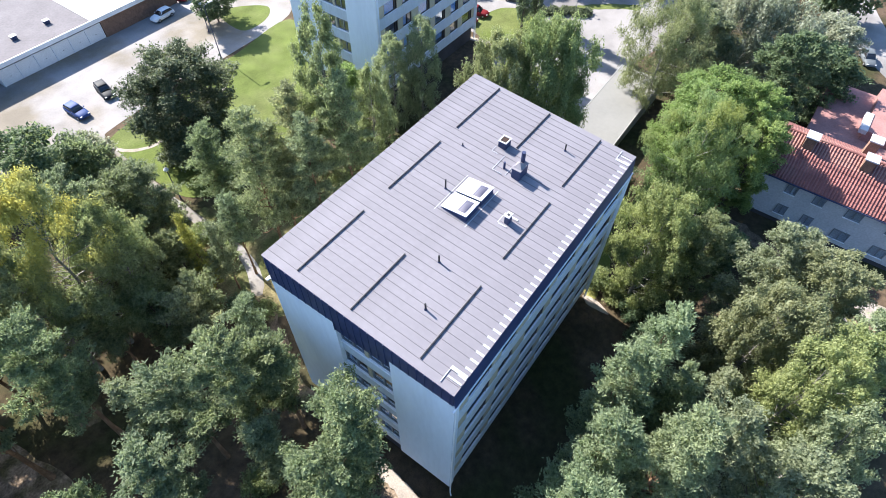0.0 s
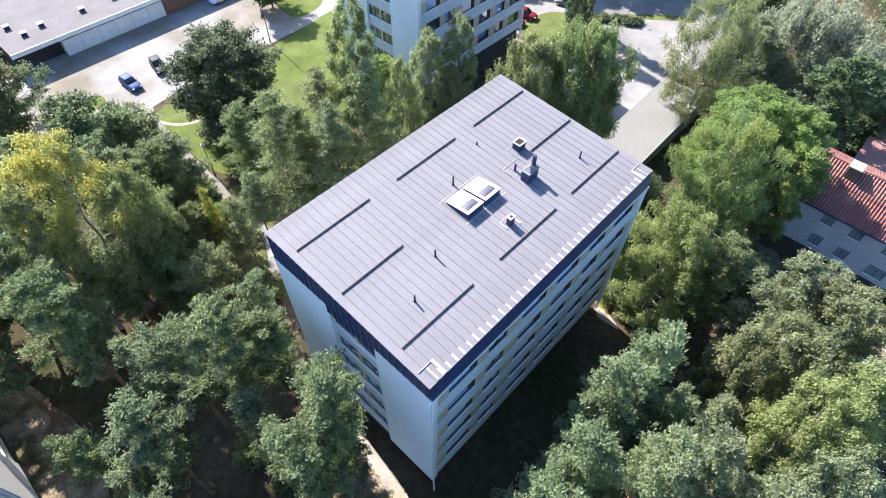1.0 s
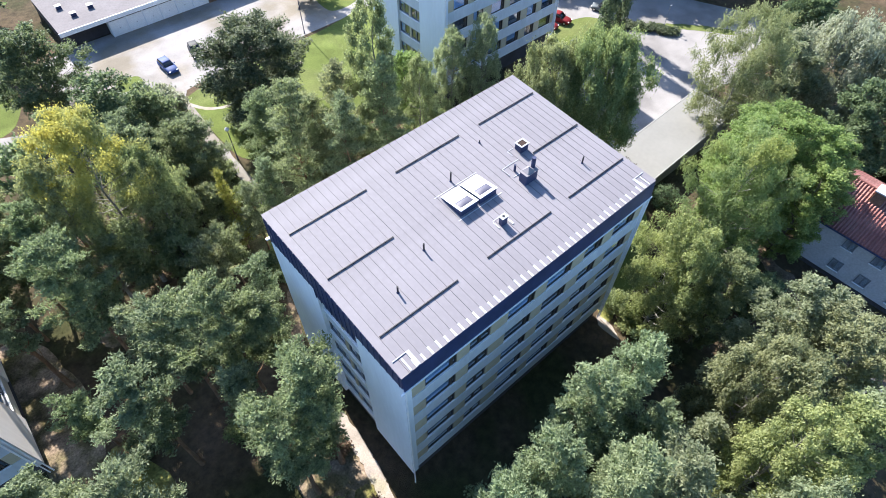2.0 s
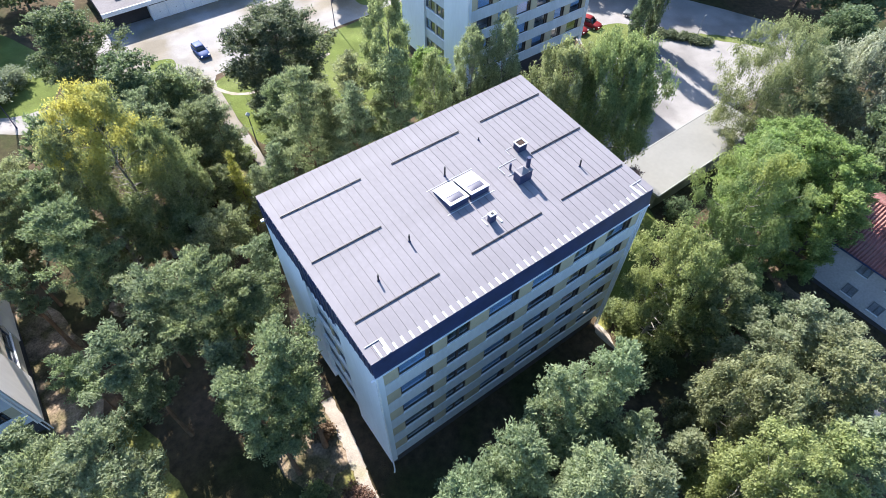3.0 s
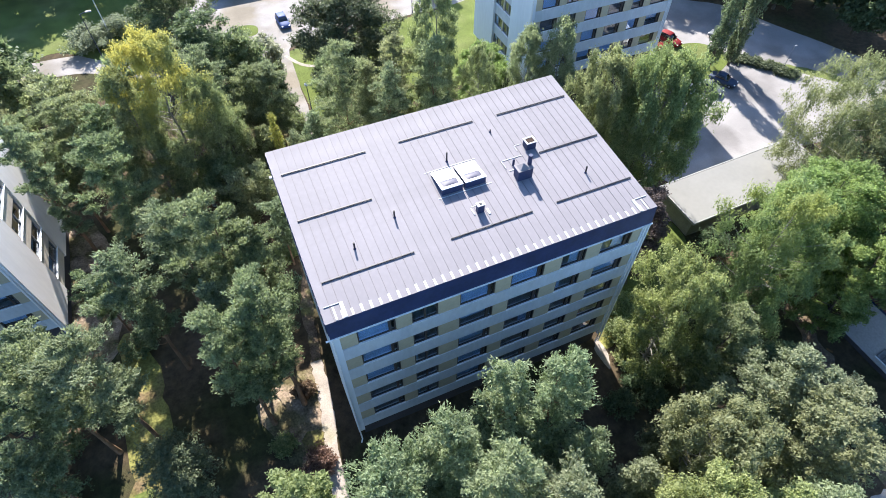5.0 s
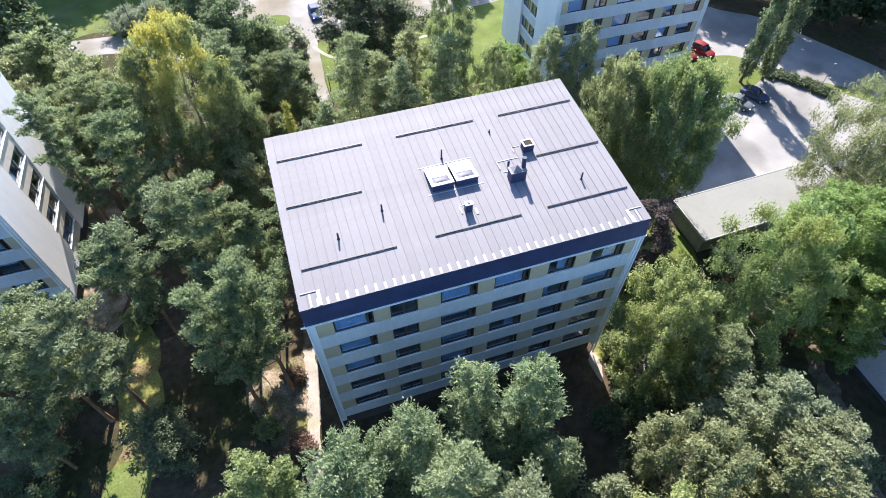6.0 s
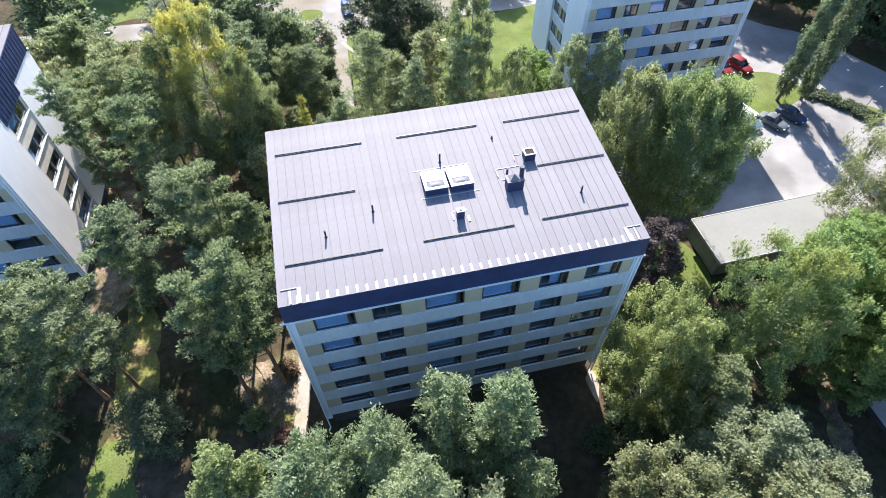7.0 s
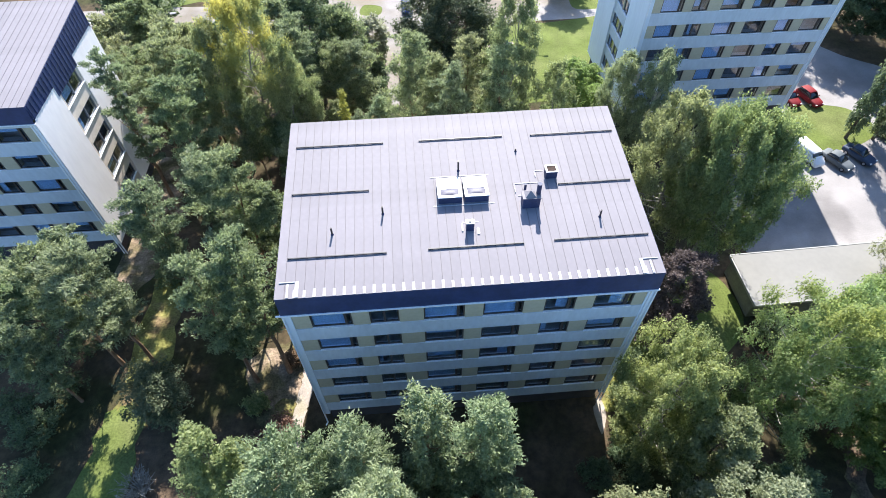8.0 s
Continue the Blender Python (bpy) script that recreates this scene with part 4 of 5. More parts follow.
# ---- trees ----
def leaf_mesh(rng, clumps, count, size, shape, material):
    """Small pointed leaves in tufts, the tufts spread round clumps. A clump: centre, radial, sideways and upright radius, and the way it points."""
    c = np.array(clumps, float)
    area = (c[:, 3] * c[:, 4] + c[:, 3] * c[:, 5] + c[:, 4] * c[:, 5]) ** 0.8
    per = 7 if shape == "needle" else 5
    tufts = count // per
    pick = rng.choice(len(c), size=tufts, p=area / area.sum())
    d = rng.normal(size=(tufts, 3))
    shell = d / np.linalg.norm(d, axis=1, keepdims=True) * (0.35 + 0.65 * rng.random(tufts) ** 0.5)[:, None]
    soft = np.clip(d, -1.7, 1.7) * 0.46
    mix = (0.45 if shape == "needle" else 0.65 if shape == "leaf" else 0.25)
    d = np.where((rng.random(tufts) < mix)[:, None], shell, soft)
    flip = (d[:, 2] < -0.15) & (rng.random(tufts) < 0.8)
    d[flip, 2] *= -1
    inner = rng.random(tufts) < 0.16      # broad inner foliage that closes the crown
    d[inner] *= 0.5
    ca, sa = np.cos(c[pick, 6]), np.sin(c[pick, 6])

    def turned(v):
        return np.stack([ca * v[:, 0] - sa * v[:, 1], sa * v[:, 0] + ca * v[:, 1], v[:, 2]], 1)

    off = d * c[pick, 3:6]
    if shape != "hang":     # the outer end of a branch lifts a little
        off[:, 2] += 0.18 * off[:, 0]
    pos = c[pick, :3] + turned(off)
    out = turned(d / c[pick, 3:6])
    out /= np.linalg.norm(out, axis=1, keepdims=True) + 1e-9
    away = np.stack([ca, sa, 0 * ca], 1)
    scale = size * rng.uniform(0.75, 1.3, tufts) * np.where(inner, 1.45, 1.0)
    pos, out, away, scale = (np.repeat(v, per, axis=0) for v in (pos, out, away, scale))
    n = len(scale)
    rnd = rng.normal(size=(n, 3))
    s = scale * rng.uniform(0.7, 1.25, n)
    if shape == "needle":
        axis = 0.6 * out + 0.5 * away + 0.75 * rnd + np.array((0, 0, 0.45))
        ratio, spread = 0.50, (0.55, 0.55, 0.28)
    elif shape == "hang":
        axis = 0.3 * out + 0.4 * rnd + np.array((0, 0, -1.0))
        ratio, spread = 0.55, (0.40, 0.40, 1.1)
    else:
        axis = 0.5 * out + 0.4 * away + 0.7 * rnd
        ratio, spread = 0.9, (0.75, 0.75, 0.36)
    axis /= np.linalg.norm(axis, axis=1, keepdims=True)
    pos = pos + rng.normal(size=(n, 3)) * np.array(spread) * scale[:, None]
    face = 0.4 * out + 0.5 * rng.normal(size=(n, 3)) + np.array((0, 0.25, 0.95))
    side = np.cross(axis, face)
    side /= np.linalg.norm(side, axis=1, keepdims=True) + 1e-9
    a = axis * s[:, None]
    b = side * (0.5 * s * ratio)[:, None]
    v = np.stack([pos - 0.3 * a + b, pos - 0.3 * a - b, pos + 0.7 * a], 1).reshape(-1, 3)
    me = bpy.data.meshes.new("crown")
    me.vertices.add(3 * n)
    me.vertices.foreach_set("co", v.astype(np.float32).ravel())
    me.loops.add(3 * n)
    me.loops.foreach_set("vertex_index", np.arange(3 * n, dtype=np.int32))
    me.polygons.add(n)
    me.polygons.foreach_set("loop_start", np.arange(0, 3 * n, 3, dtype=np.int32))
    me.update(calc_edges=True)
    me.materials.append(material)
    return me


def wood_mesh(rng, height, girth, lean, clumps, bark, reach):
    """A tapered, slightly crooked trunk with limbs out to the clumps."""
    bm = bmesh.new()
    steps = 7
    pts = []
    for i in range(steps + 1):
        t = i / steps
        wob = 0.0 if i == 0 else 0.018 * height * t
        pts.append(Vector((lean[0] * t * t * height + rng.uniform(-wob, wob), lean[1] * t * t * height + rng.uniform(-wob, wob), t * height * reach)))
    pts[0].z = -0.15
    for i in range(steps):
        r0, r1 = (girth * (1 - 0.88 * k / steps) for k in (i, i + 1))
        if i == 0:
            r0 *= 1.35
        add_tube(bm, pts[i], pts[i + 1], r0, r1, 7, cap=i in (0, steps - 1))
    for row in clumps:
        c = Vector(row[:3])
        t = min(max((c.z - 0.12 * height) / (height * reach), 0.12), 0.97)
        i = min(int(t * steps), steps - 1)
        a = pts[i].lerp(pts[i + 1], t * steps - i)
        knee = a.lerp(c, 0.55) + Vector((0, 0, -0.05 * height * 0.4))
        r = min(0.09, girth * (1 - 0.88 * t) * 0.42)
        add_tube(bm, a, knee, r, r * 0.6, 4, cap=False)
        add_tube(bm, knee, c, r * 0.6, r * 0.22, 4, cap=False)
    me = bpy.data.meshes.new("trunk")
    bm.normal_update()
    bm.to_mesh(me)
    bm.free()
    me.materials.append(bark)
    return me


SPECIES = {
    # crown base, clumps, clump radii (out, across, up) as shares of the crown's, leaf shape, leaf size, leaves, bark, girth, profile
    "pine": (0.38, 46, (0.42, 0.26, 0.085), "needle", 0.36, 25000, "bark", 0.17, "pine"),
    "young": (0.20, 90, (0.44, 0.24, 0.11), "needle", 0.34, 25000, "bark", 0.15, "taper"),
    "plume": (0.10, 120, (0.36, 0.20, 0.16), "needle", 0.34, 32000, "bark", 0.17, "plume"),
    "spruce": (0.10, 80, (0.34, 0.26, 0.14), "needle", 0.30, 17000, "bark", 0.13, "cone"),
    "birch": (0.14, 115, (0.22, 0.17, 0.26), "hang", 0.29, 31000, "birchbark", 0.15, "oval"),
    "weeping": (0.08, 120, (0.19, 0.14, 0.42), "hang", 0.34, 38000, "birchbark", 0.18, "oval"),
    "poplar": (0.08, 120, (0.34, 0.32, 0.40), "hang", 0.30, 40000, "greybark", 0.16, "oval"),
    "broad": (0.12, 130, (0.23, 0.18, 0.13), "leaf", 0.27, 30000, "greybark", 0.20, "dome"),
    "round": (0.06, 190, (0.20, 0.16, 0.13), "leaf", 0.25, 34000, "greybark", 0.28, "dome"),
    "bush": (0.05, 50, (0.34, 0.28, 0.22), "leaf", 0.24, 10000, "greybark", 0.07, "dome"),
}


def tree(kind, x, y, height, radius, leaf, label, name="tree", group="", lean=(0.0, 0.0), low=None, density=1.0, seed=0, category="tree"):
    base, n, cs, shape, lsize, leaves, bark, girth, profile = SPECIES[kind]
    base = low if low is not None else base
    rng = np.random.default_rng(seed + int(1000 * abs(x)) + int(77 * abs(y)))
    clumps = []
    phase = rng.uniform(0, 6.28, 4)
    n = int(n * (0.75 + 0.25 * density))
    golden = 2.39996
    for i in range(n):
        t = (i + rng.random()) / n
        z = base + (1 - base) * t
        if profile == "pine":
            wide = (0.50 + 0.65 * t) if t < 0.5 else math.sqrt(max(0.03, 1 - ((t - 0.5) / 0.53) ** 2)) * 0.86
        elif profile == "taper":
            wide = min(1.0, 0.6 + 1.8 * t) * (1.0 - 0.74 * t ** 1.7)
        elif profile == "plume":
            wide = math.sqrt(max(0.03, 1 - abs((t - 0.38) / 0.65) ** 2.4))
        elif profile == "cone":
            wide = 1.0 - 0.92 * t
        elif profile == "oval":
            wide = math.sqrt(max(0.015, 1 - abs((t - 0.42) / 0.6) ** 2.2))
        else:
            wide = math.sqrt(max(0.02, 1 - abs((t - 0.45) / 0.57) ** 2.0))
        ang = i * golden + rng.uniform(-0.9, 0.9)
        lobes = 1 + 0.24 * math.sin(2 * ang + phase[0]) + 0.20 * math.sin(3 * ang + phase[1] + 6 * t) + rng.uniform(-0.15, 0.15)
        rr = wide * lobes * radius * (rng.uniform(0.20, 0.92) if profile == "pine" else rng.uniform(0.30, 0.82) if profile == "plume" else rng.uniform(0.25, 1.0) if profile == "taper" else rng.uniform(0.45, 0.84))
        k = radius * rng.uniform(0.7, 1.3) * (0.55 + 0.45 * wide)
        zz = min(z * height, height - k * cs[2] * 0.8)
        clumps.append((lean[0] * z * z * height + rr * math.cos(ang), lean[1] * z * z * height + rr * math.sin(ang), max(zz, k * cs[2]),
                       k * cs[0], k * cs[1], k * cs[2] * rng.uniform(0.8, 1.25), ang + rng.uniform(-0.5, 0.5)))
    e = thing(name, (x, y, 0), label, category, group)
    count = int(leaves * density * min(1.45, max(0.25, (radius / 3.2) ** 1.3 * (height * (1 - base) / 10.5) ** 0.5)))
    # trees that stand away from the block need fewer, broader leaves
    many, broad = (0.18, 1.7) if x > 76 or y > 80 or x < -26 else (0.62, 0.80) if x > 56 or y > 38 else (1.30, 0.515)
    o = new("crown", leaf_mesh(rng, clumps, int(count * many), lsize * broad, shape, LEAF[leaf]))
    o.parent = e
    wood = wood_mesh(rng, height, girth * (height / 15) * (1.0 if kind != "bush" else 2.0), lean, clumps[:: 2], M[bark], 0.9)
    o = new("trunk", wood)
    o.parent = e
    return e

PINE = "tall pine with blue-green needles over a bare reddish trunk"
for x, y, h, r, leaf in (
    (-12.2, 24.2, 16.8, 2.9, "pine"), (-10.0, 18.2, 13.6, 1.8, "pine_cool"), (-8.3, 15.8, 15.8, 2.3, "pine_cool"), (-5.2, 13.0, 18.0, 3.0, "pine"),
    (-3.5, 4.7, 18.4, 2.6, "pine"), (-6.7, 9.6, 13.2, 1.7, "pine_cool"), (-16.4, 17.8, 9.0, 1.5, "pine"), (-12.0, 12.0, 16.4, 2.3, "pine_cool"), (-6.2, 4.0, 17.0, 2.5, "pine"),
    (-14.7, 5.7, 17.0, 2.7, "pine_cool"), (-18.2, 6.6, 15.8, 2.7, "pine"), (-20.8, 3.4, 11.5, 2.6, "pine_cool"), (-24.0, 9.0, 13.5, 2.8, "pine"),
    (-15.2, 33.0, 15.2, 2.6, "pine_pale"), (-17.6, 31.6, 13.2, 2.3, "pine"), (-12.2, 31.6, 14.6, 2.4, "pine"), (-14.6, 36.4, 13.4, 2.6, "pine_pale"),
    (-3.0, 35.0, 16.0, 2.6, "pine_cool"), (-7.6, 27.8, 11.4, 2.2, "pine"), (-18.5, 43.0, 12.0, 2.8, "pine_pale"), (-22.5, 46.0, 13.0, 3.2, "pine"),
    (-17.2, 39.5, 13.2, 2.6, "pine_pale"), (-20.2, 36.4, 12.4, 2.4, "pine"), (-25.0, 42.8, 12.6, 2.6, "pine_pale"), (-22.9, 39.4, 11.8, 2.4, "pine_pale"), (-2.9, 12.6, 14.8, 1.9, "pine"), (-0.6, 19.6, 9.2, 1.8, "pine_cool"),
    (-10.8, 40.0, 13.5, 2.8, "pine"), (-7.0, 47.0, 11.5, 2.6, "pine_cool"), (-3.0, 23.8, 9.6, 1.8, "pine_pale"), (-0.8, 25.4, 8.4, 1.8, "pine_pale"),
):
    tree("pine", x, y, h, r * 1.08, leaf, PINE, "pine_tree", "pines of the grove", density=0.86)
tree("pine", -17.5, 25.6, 19.0, 1.9, "pine_cool", "slender leaning pine beside the neighbouring block", "pine_tree", "pines of the grove", low=0.35)

for x, y, h, r, leaf in ((8.7, 26.5, 18.6, 2.4, "pine"), (12.4, 23.9, 16.8, 2.2, "pine_cool"), (14.2, 27.6, 17.4, 2.2, "pine_pale"), (16.7, 23.8, 18.6, 2.3, "pine"),
                         (11.3, 27.4, 15.6, 2.2, "pine_pale"), (9.4, 35.2, 12.2, 2.5, "pine"), 
                         (0.8, 36.8, 11.8, 2.7, "pine"), (2.9, 36.0, 12.0, 2.5, "pine_cool"), (3.3, 27.6, 9.6, 1.3, "pine_cool"), (1.4, 43.6, 11.6, 3.0, "pine")):
    tree("young", x, y, h, r * 1.15, leaf, "tapering young pine behind the block", "pine_tree", "young pines behind the block", density=0.95, low=0.30)

tree("young", 5.5, 27.6, 11.4, 1.6, "pine_cool", "slim young pine with bare lower trunk beside the path", "pine_tree", "young pines behind the block", low=0.5)

FRONT = "dense soft-needled conifer with grey-green crown"
for x, y, h, r, leaf in ((8.2, -6.9, 18.9, 1.75, "fir"), (11.3, -7.8, 19.3, 1.9, "fir"), (4.4, -7.9, 17.6, 2.0, "fir"), (0.3, -8.7, 17.4, 2.9, "fir"),
                         (5.8, -11.3, 19.8, 2.3, "fir"), (8.9, -13.0, 17.9, 1.9, "willow"), (12.6, -10.3, 12.4, 1.7, "fir")):
    tree("plume", x, y, h, r * 1.06, leaf, FRONT, "conifer_tree", "conifers before the block")

for kind, x, y, h, r, leaf, label, name, kw in (
    ("birch", -6.6, 31.0, 20.2, 4.9, "yellow", "birch with yellowing autumn crown", "birch_tree", {"density": 1.8}),
    ("birch", -3.4, 29.6, 15.2, 2.6, "airy", "slim birch beside the yellowing birch", "birch_tree", {}),
    ("birch", -9.8, 30.8, 18.2, 2.4, "airy", "slim pale birch beside the yellowing birch", "birch_tree", {}),
    ("broad", -2.2, 42.4, 15.6, 4.0, "dark", "dense leafy tree with dark-green crown", "leafy_tree", {}),
    ("broad", -0.8, 53.4, 6.6, 2.8, "willow", "grey-green leafy tree at the yard's edge", "leafy_tree", {}),
    ("birch", 18.3, 27.2, 22.4, 3.1, "birch", "tall birch with light-green leaves", "birch_tree", {"density": 1.2}),
    ("birch", 22.4, 25.6, 15.2, 2.6, "birch", "light-green birch beside the roof edge", "birch_tree", {}),
    ("birch", 30.8, 30.0, 12.8, 2.8, "pale", "young birch before the white block", "birch_tree", {}),
    ("birch", 33.8, 28.2, 14.2, 2.4, "pale", "slim birch before the white block", "birch_tree", {}),
    ("broad", 26.6, 33.6, 10.0, 2.8, "maple", "leafy tree with bright green crown", "leafy_tree", {}),
    ("broad", 29.6, 36.4, 7.6, 1.9, "maple", "small bright green tree before the white block", "leafy_tree", {}),
    ("round", 14.4, 46.8, 12.6, 6.5, "linden", "large round dark-green tree on the lawn", "leafy_tree", {"density": 2.4, "low": 0.02}),
    ("weeping", 31.8, 16.8, 17.6, 4.2, "airy", "weeping birch with hanging twigs", "birch_tree", {}),
    ("weeping", 34.8, 13.0, 18.4, 4.7, "shrub", "weeping birch with long hanging strands", "birch_tree", {"low": 0.30, "density": 1.4}),
    ("birch", 53.4, 7.3, 16.6, 5.6, "airy", "airy willow with grey-green leaves", "willow_tree", {"density": 1.0}),
    ("weeping", 66.0, 0.5, 13.2, 6.5, "silver", "spreading willow with silver leaves", "willow_tree", {"density": 1.5}),
    ("broad", 43.4, -0.8, 14.4, 5.0, "maple", "spreading maple with bright green leaves", "maple_tree", {}),
    ("birch", 34.0, -3.0, 17.6, 4.4, "turning", "leafy tree with first yellow leaves", "birch_tree", {}),
    ("broad", 38.6, -1.0, 15.6, 3.4, "maple", "bright green maple beside the shed", "maple_tree", {}),
    ("birch", 25.0, -3.6, 14.4, 3.9, "lime", "rounded birch with fresh green leaves", "birch_tree", {"density": 1.2}),
    ("broad", 41.6, -7.0, 12.4, 3.2, "maple", "maple beside the red-roofed house", "maple_tree", {}),
    ("broad", 26.9, -7.2, 12.4, 2.6, "birch", "leafy tree in the birch's shade", "leafy_tree", {}),
    ("broad", 26.4, -12.2, 15.0, 3.0, "willow", "leafy tree with grey-green crown", "leafy_tree", {}),
    ("weeping", 19.7, -13.6, 16.0, 3.7, "olive", "olive-green willow with fine leaves", "willow_tree", {}),
    ("birch", 15.6, -16.6, 17.8, 3.3, "lime", "yellow-green birch with fine leaves", "birch_tree", {}),
    ("birch", 12.8, -18.8, 17.0, 2.6, "pale", "yellow-green birch with fine leaves", "birch_tree", {}),
    ("broad", 25.4, -15.8, 15.6, 3.4, "olive", "leafy tree with grey-green crown", "leafy_tree", {}),
    ("broad", 15.5, -12.8, 10.6, 1.4, "willow", "small leafy tree in the shade", "leafy_tree", {}),
    ("spruce", 1.8, 29.2, 11.2, 1.4, "gold", "slim yellow-green young tree", "young_tree", {}),
    ("broad", -19.4, 11.2, 12.6, 2.5, "pine_cool", "grey-green leafy tree beside the block", "leafy_tree", {}),
    ("broad", -4.4, -6.9, 15.6, 2.2, "shrub", "leafy tree with pale olive crown", "leafy_tree", {}),
    ("broad", 4.3, 50.0, 7.0, 2.4, "silver", "pale silvery tree beside the drive", "leafy_tree", {}),
    ("bush", -8.5, -4.8, 4.4, 2.0, "shrub", "pale olive bush at the wood's edge", "bush", {}),
    ("broad", -2.6, 31.4, 10.4, 2.0, "airy", "pale leafy tree beside the yellow birch", "leafy_tree", {}),
    ("broad", 0.9, 31.0, 8.4, 1.7, "airy", "small pale leafy tree beside the path", "leafy_tree", {}),
    ("broad", -4.2, 27.0, 8.8, 1.9, "airy", "small pale leafy tree under the birch", "leafy_tree", {}),
    ("broad", 92.0, -7.0, 13.0, 5.0, "dark", "dark tree behind the gardens", "leafy_tree", {}),
    ("broad", 91.0, 42.0, 19.0, 6.0, "dark", "dark tree across the road", "leafy_tree", {"density": 0.7}),
    ("bush", -13.2, 2.0, 5.6, 2.7, "linden", "dark dense bush in the shade", "bush", {"density": 2.2}),
    ("bush", -17.6, 69.0, 2.8, 3.0, "sage", "broad grey-green bush on the lawn", "bush", {"density": 2.6}),
    ("bush", -13.9, 71.2, 2.5, 2.2, "sage", "smaller grey-green bush on the lawn", "bush", {"density": 2.6}),
    ("broad", -27.0, 57.0, 13.0, 4.6, "dark", "dark leafy tree beside the drive", "leafy_tree", {}),
    ("broad", -22.0, 100.0, 20.0, 7.0, "dark", "dark tree beyond the lawn", "leafy_tree", {}),
    ("broad", -8.0, 92.0, 14.0, 6.0, "dark", "dark tree beyond the lawn", "leafy_tree", {}),
    ("broad", -33.0, 96.0, 20.0, 7.0, "dark", "dark tree beyond the lawn", "leafy_tree", {}),
    ("broad", -5.5, 64.0, 11.5, 5.2, "dark", "dense dark tree at the yard's edge", "leafy_tree", {}),
    ("poplar", 60.5, 30.0, 15.5, 1.35, "poplar", "slim tall tree beside the road", "roadside_tree", {}),
    ("poplar", 63.6, 29.5, 15.0, 1.3, "poplar", "slim tall tree beside the road", "roadside_tree", {}),
    ("broad", 28.9, 5.6, 11.5, 3.1, "purple", "dark purple-leaved tree beside the block", "leafy_tree", {}),
    ("broad", 57.0, -5.8, 13.6, 3.8, "dark", "dark tree behind the house", "leafy_tree", {}),
    ("broad", 63.5, -9.5, 10.0, 4.0, "dark", "dark tree behind the house", "leafy_tree", {}),
    ("broad", 75.8, -8.6, 7.6, 4.4, "silver", "pale silvery small tree in a garden", "leafy_tree", {}),
    ("broad", 60.0, 5.5, 12.0, 4.2, "willow", "leafy tree with grey-green crown", "leafy_tree", {}),
    ("broad", 73.0, 8.5, 11.0, 4.5, "dark", "dark tree beside the road", "leafy_tree", {}),
    ("broad", 34.2, 67.4, 8.4, 3.3, "dark", "dark tree beside the lane", "leafy_tree", {}),
    ("broad", 33.4, -9.0, 5.6, 2.2, "dark", "dark leafy tree in the shade", "leafy_tree", {}),
    ("broad", 31.2, -14.6, 11.0, 2.5, "willow", "leafy tree beside the garden", "leafy_tree", {}),
    ("broad", 19.8, -18.4, 15.6, 2.4, "lime", "leafy tree with yellow-green crown", "leafy_tree", {}),
    ("broad", 22.4, -19.4, 14.8, 2.5, "pale", "leafy tree with pale green crown", "leafy_tree", {}),
    ("broad", 9.4, -18.0, 16.0, 2.8, "willow", "leafy tree with grey-green crown", "leafy_tree", {}),
    ("broad", 44.6, -5.0, 14.0, 3.8, "maple", "spreading maple with bright green leaves", "maple_tree", {}),
    ("broad", 75.9, 47.2, 15.0, 5.0, "dark", "dark tree across the road", "leafy_tree", {"density": 1.8}),
    ("broad", 80.4, 38.6, 15.0, 5.0, "dark", "dark tree across the road", "leafy_tree", {"density": 1.8}),
    ("broad", 83.6, 46.4, 15.0, 5.0, "dark", "dark tree across the road", "leafy_tree", {"density": 1.6}),
    ("broad", 86.4, 36.4, 14.0, 4.8, "dark", "dark tree across the road", "leafy_tree", {"density": 1.6}),
    ("broad", 86.0, 28.5, 14.5, 4.8, "dark", "dark tree across the road", "leafy_tree", {"density": 1.6}),
    ("broad", 72.4, 50.2, 15.0, 4.8, "dark", "dark tree across the road", "leafy_tree", {"density": 1.8}),
    ("broad", 69.4, 56.6, 15.0, 4.8, "dark", "dark tree across the road", "leafy_tree", {"density": 1.8}),
    ("broad", 89.5, 15.0, 14.0, 4.8, "dark", "dark tree across the road", "leafy_tree", {"density": 0.7}),
    ("broad", 73.0, 56.0, 19.0, 6.3, "dark", "dark tree across the road", "leafy_tree", {"density": 0.7}),
    ("broad", 64.0, 64.0, 19.0, 6.3, "dark", "dark tree across the road", "leafy_tree", {"density": 0.7}),
    ("broad", 89.0, 22.0, 17.0, 5.8, "dark", "dark tree across the road", "leafy_tree", {"density": 0.7}),
    ("broad", -17.0, 94.0, 15.0, 6.0, "dark", "dark tree beyond the lawn", "leafy_tree", {}),
    ("broad", -28.0, 89.0, 17.0, 6.5, "dark", "dark tree beyond the lawn", "leafy_tree", {}),
):
    tree(kind, x, y, h, r, leaf, label, name, **kw)

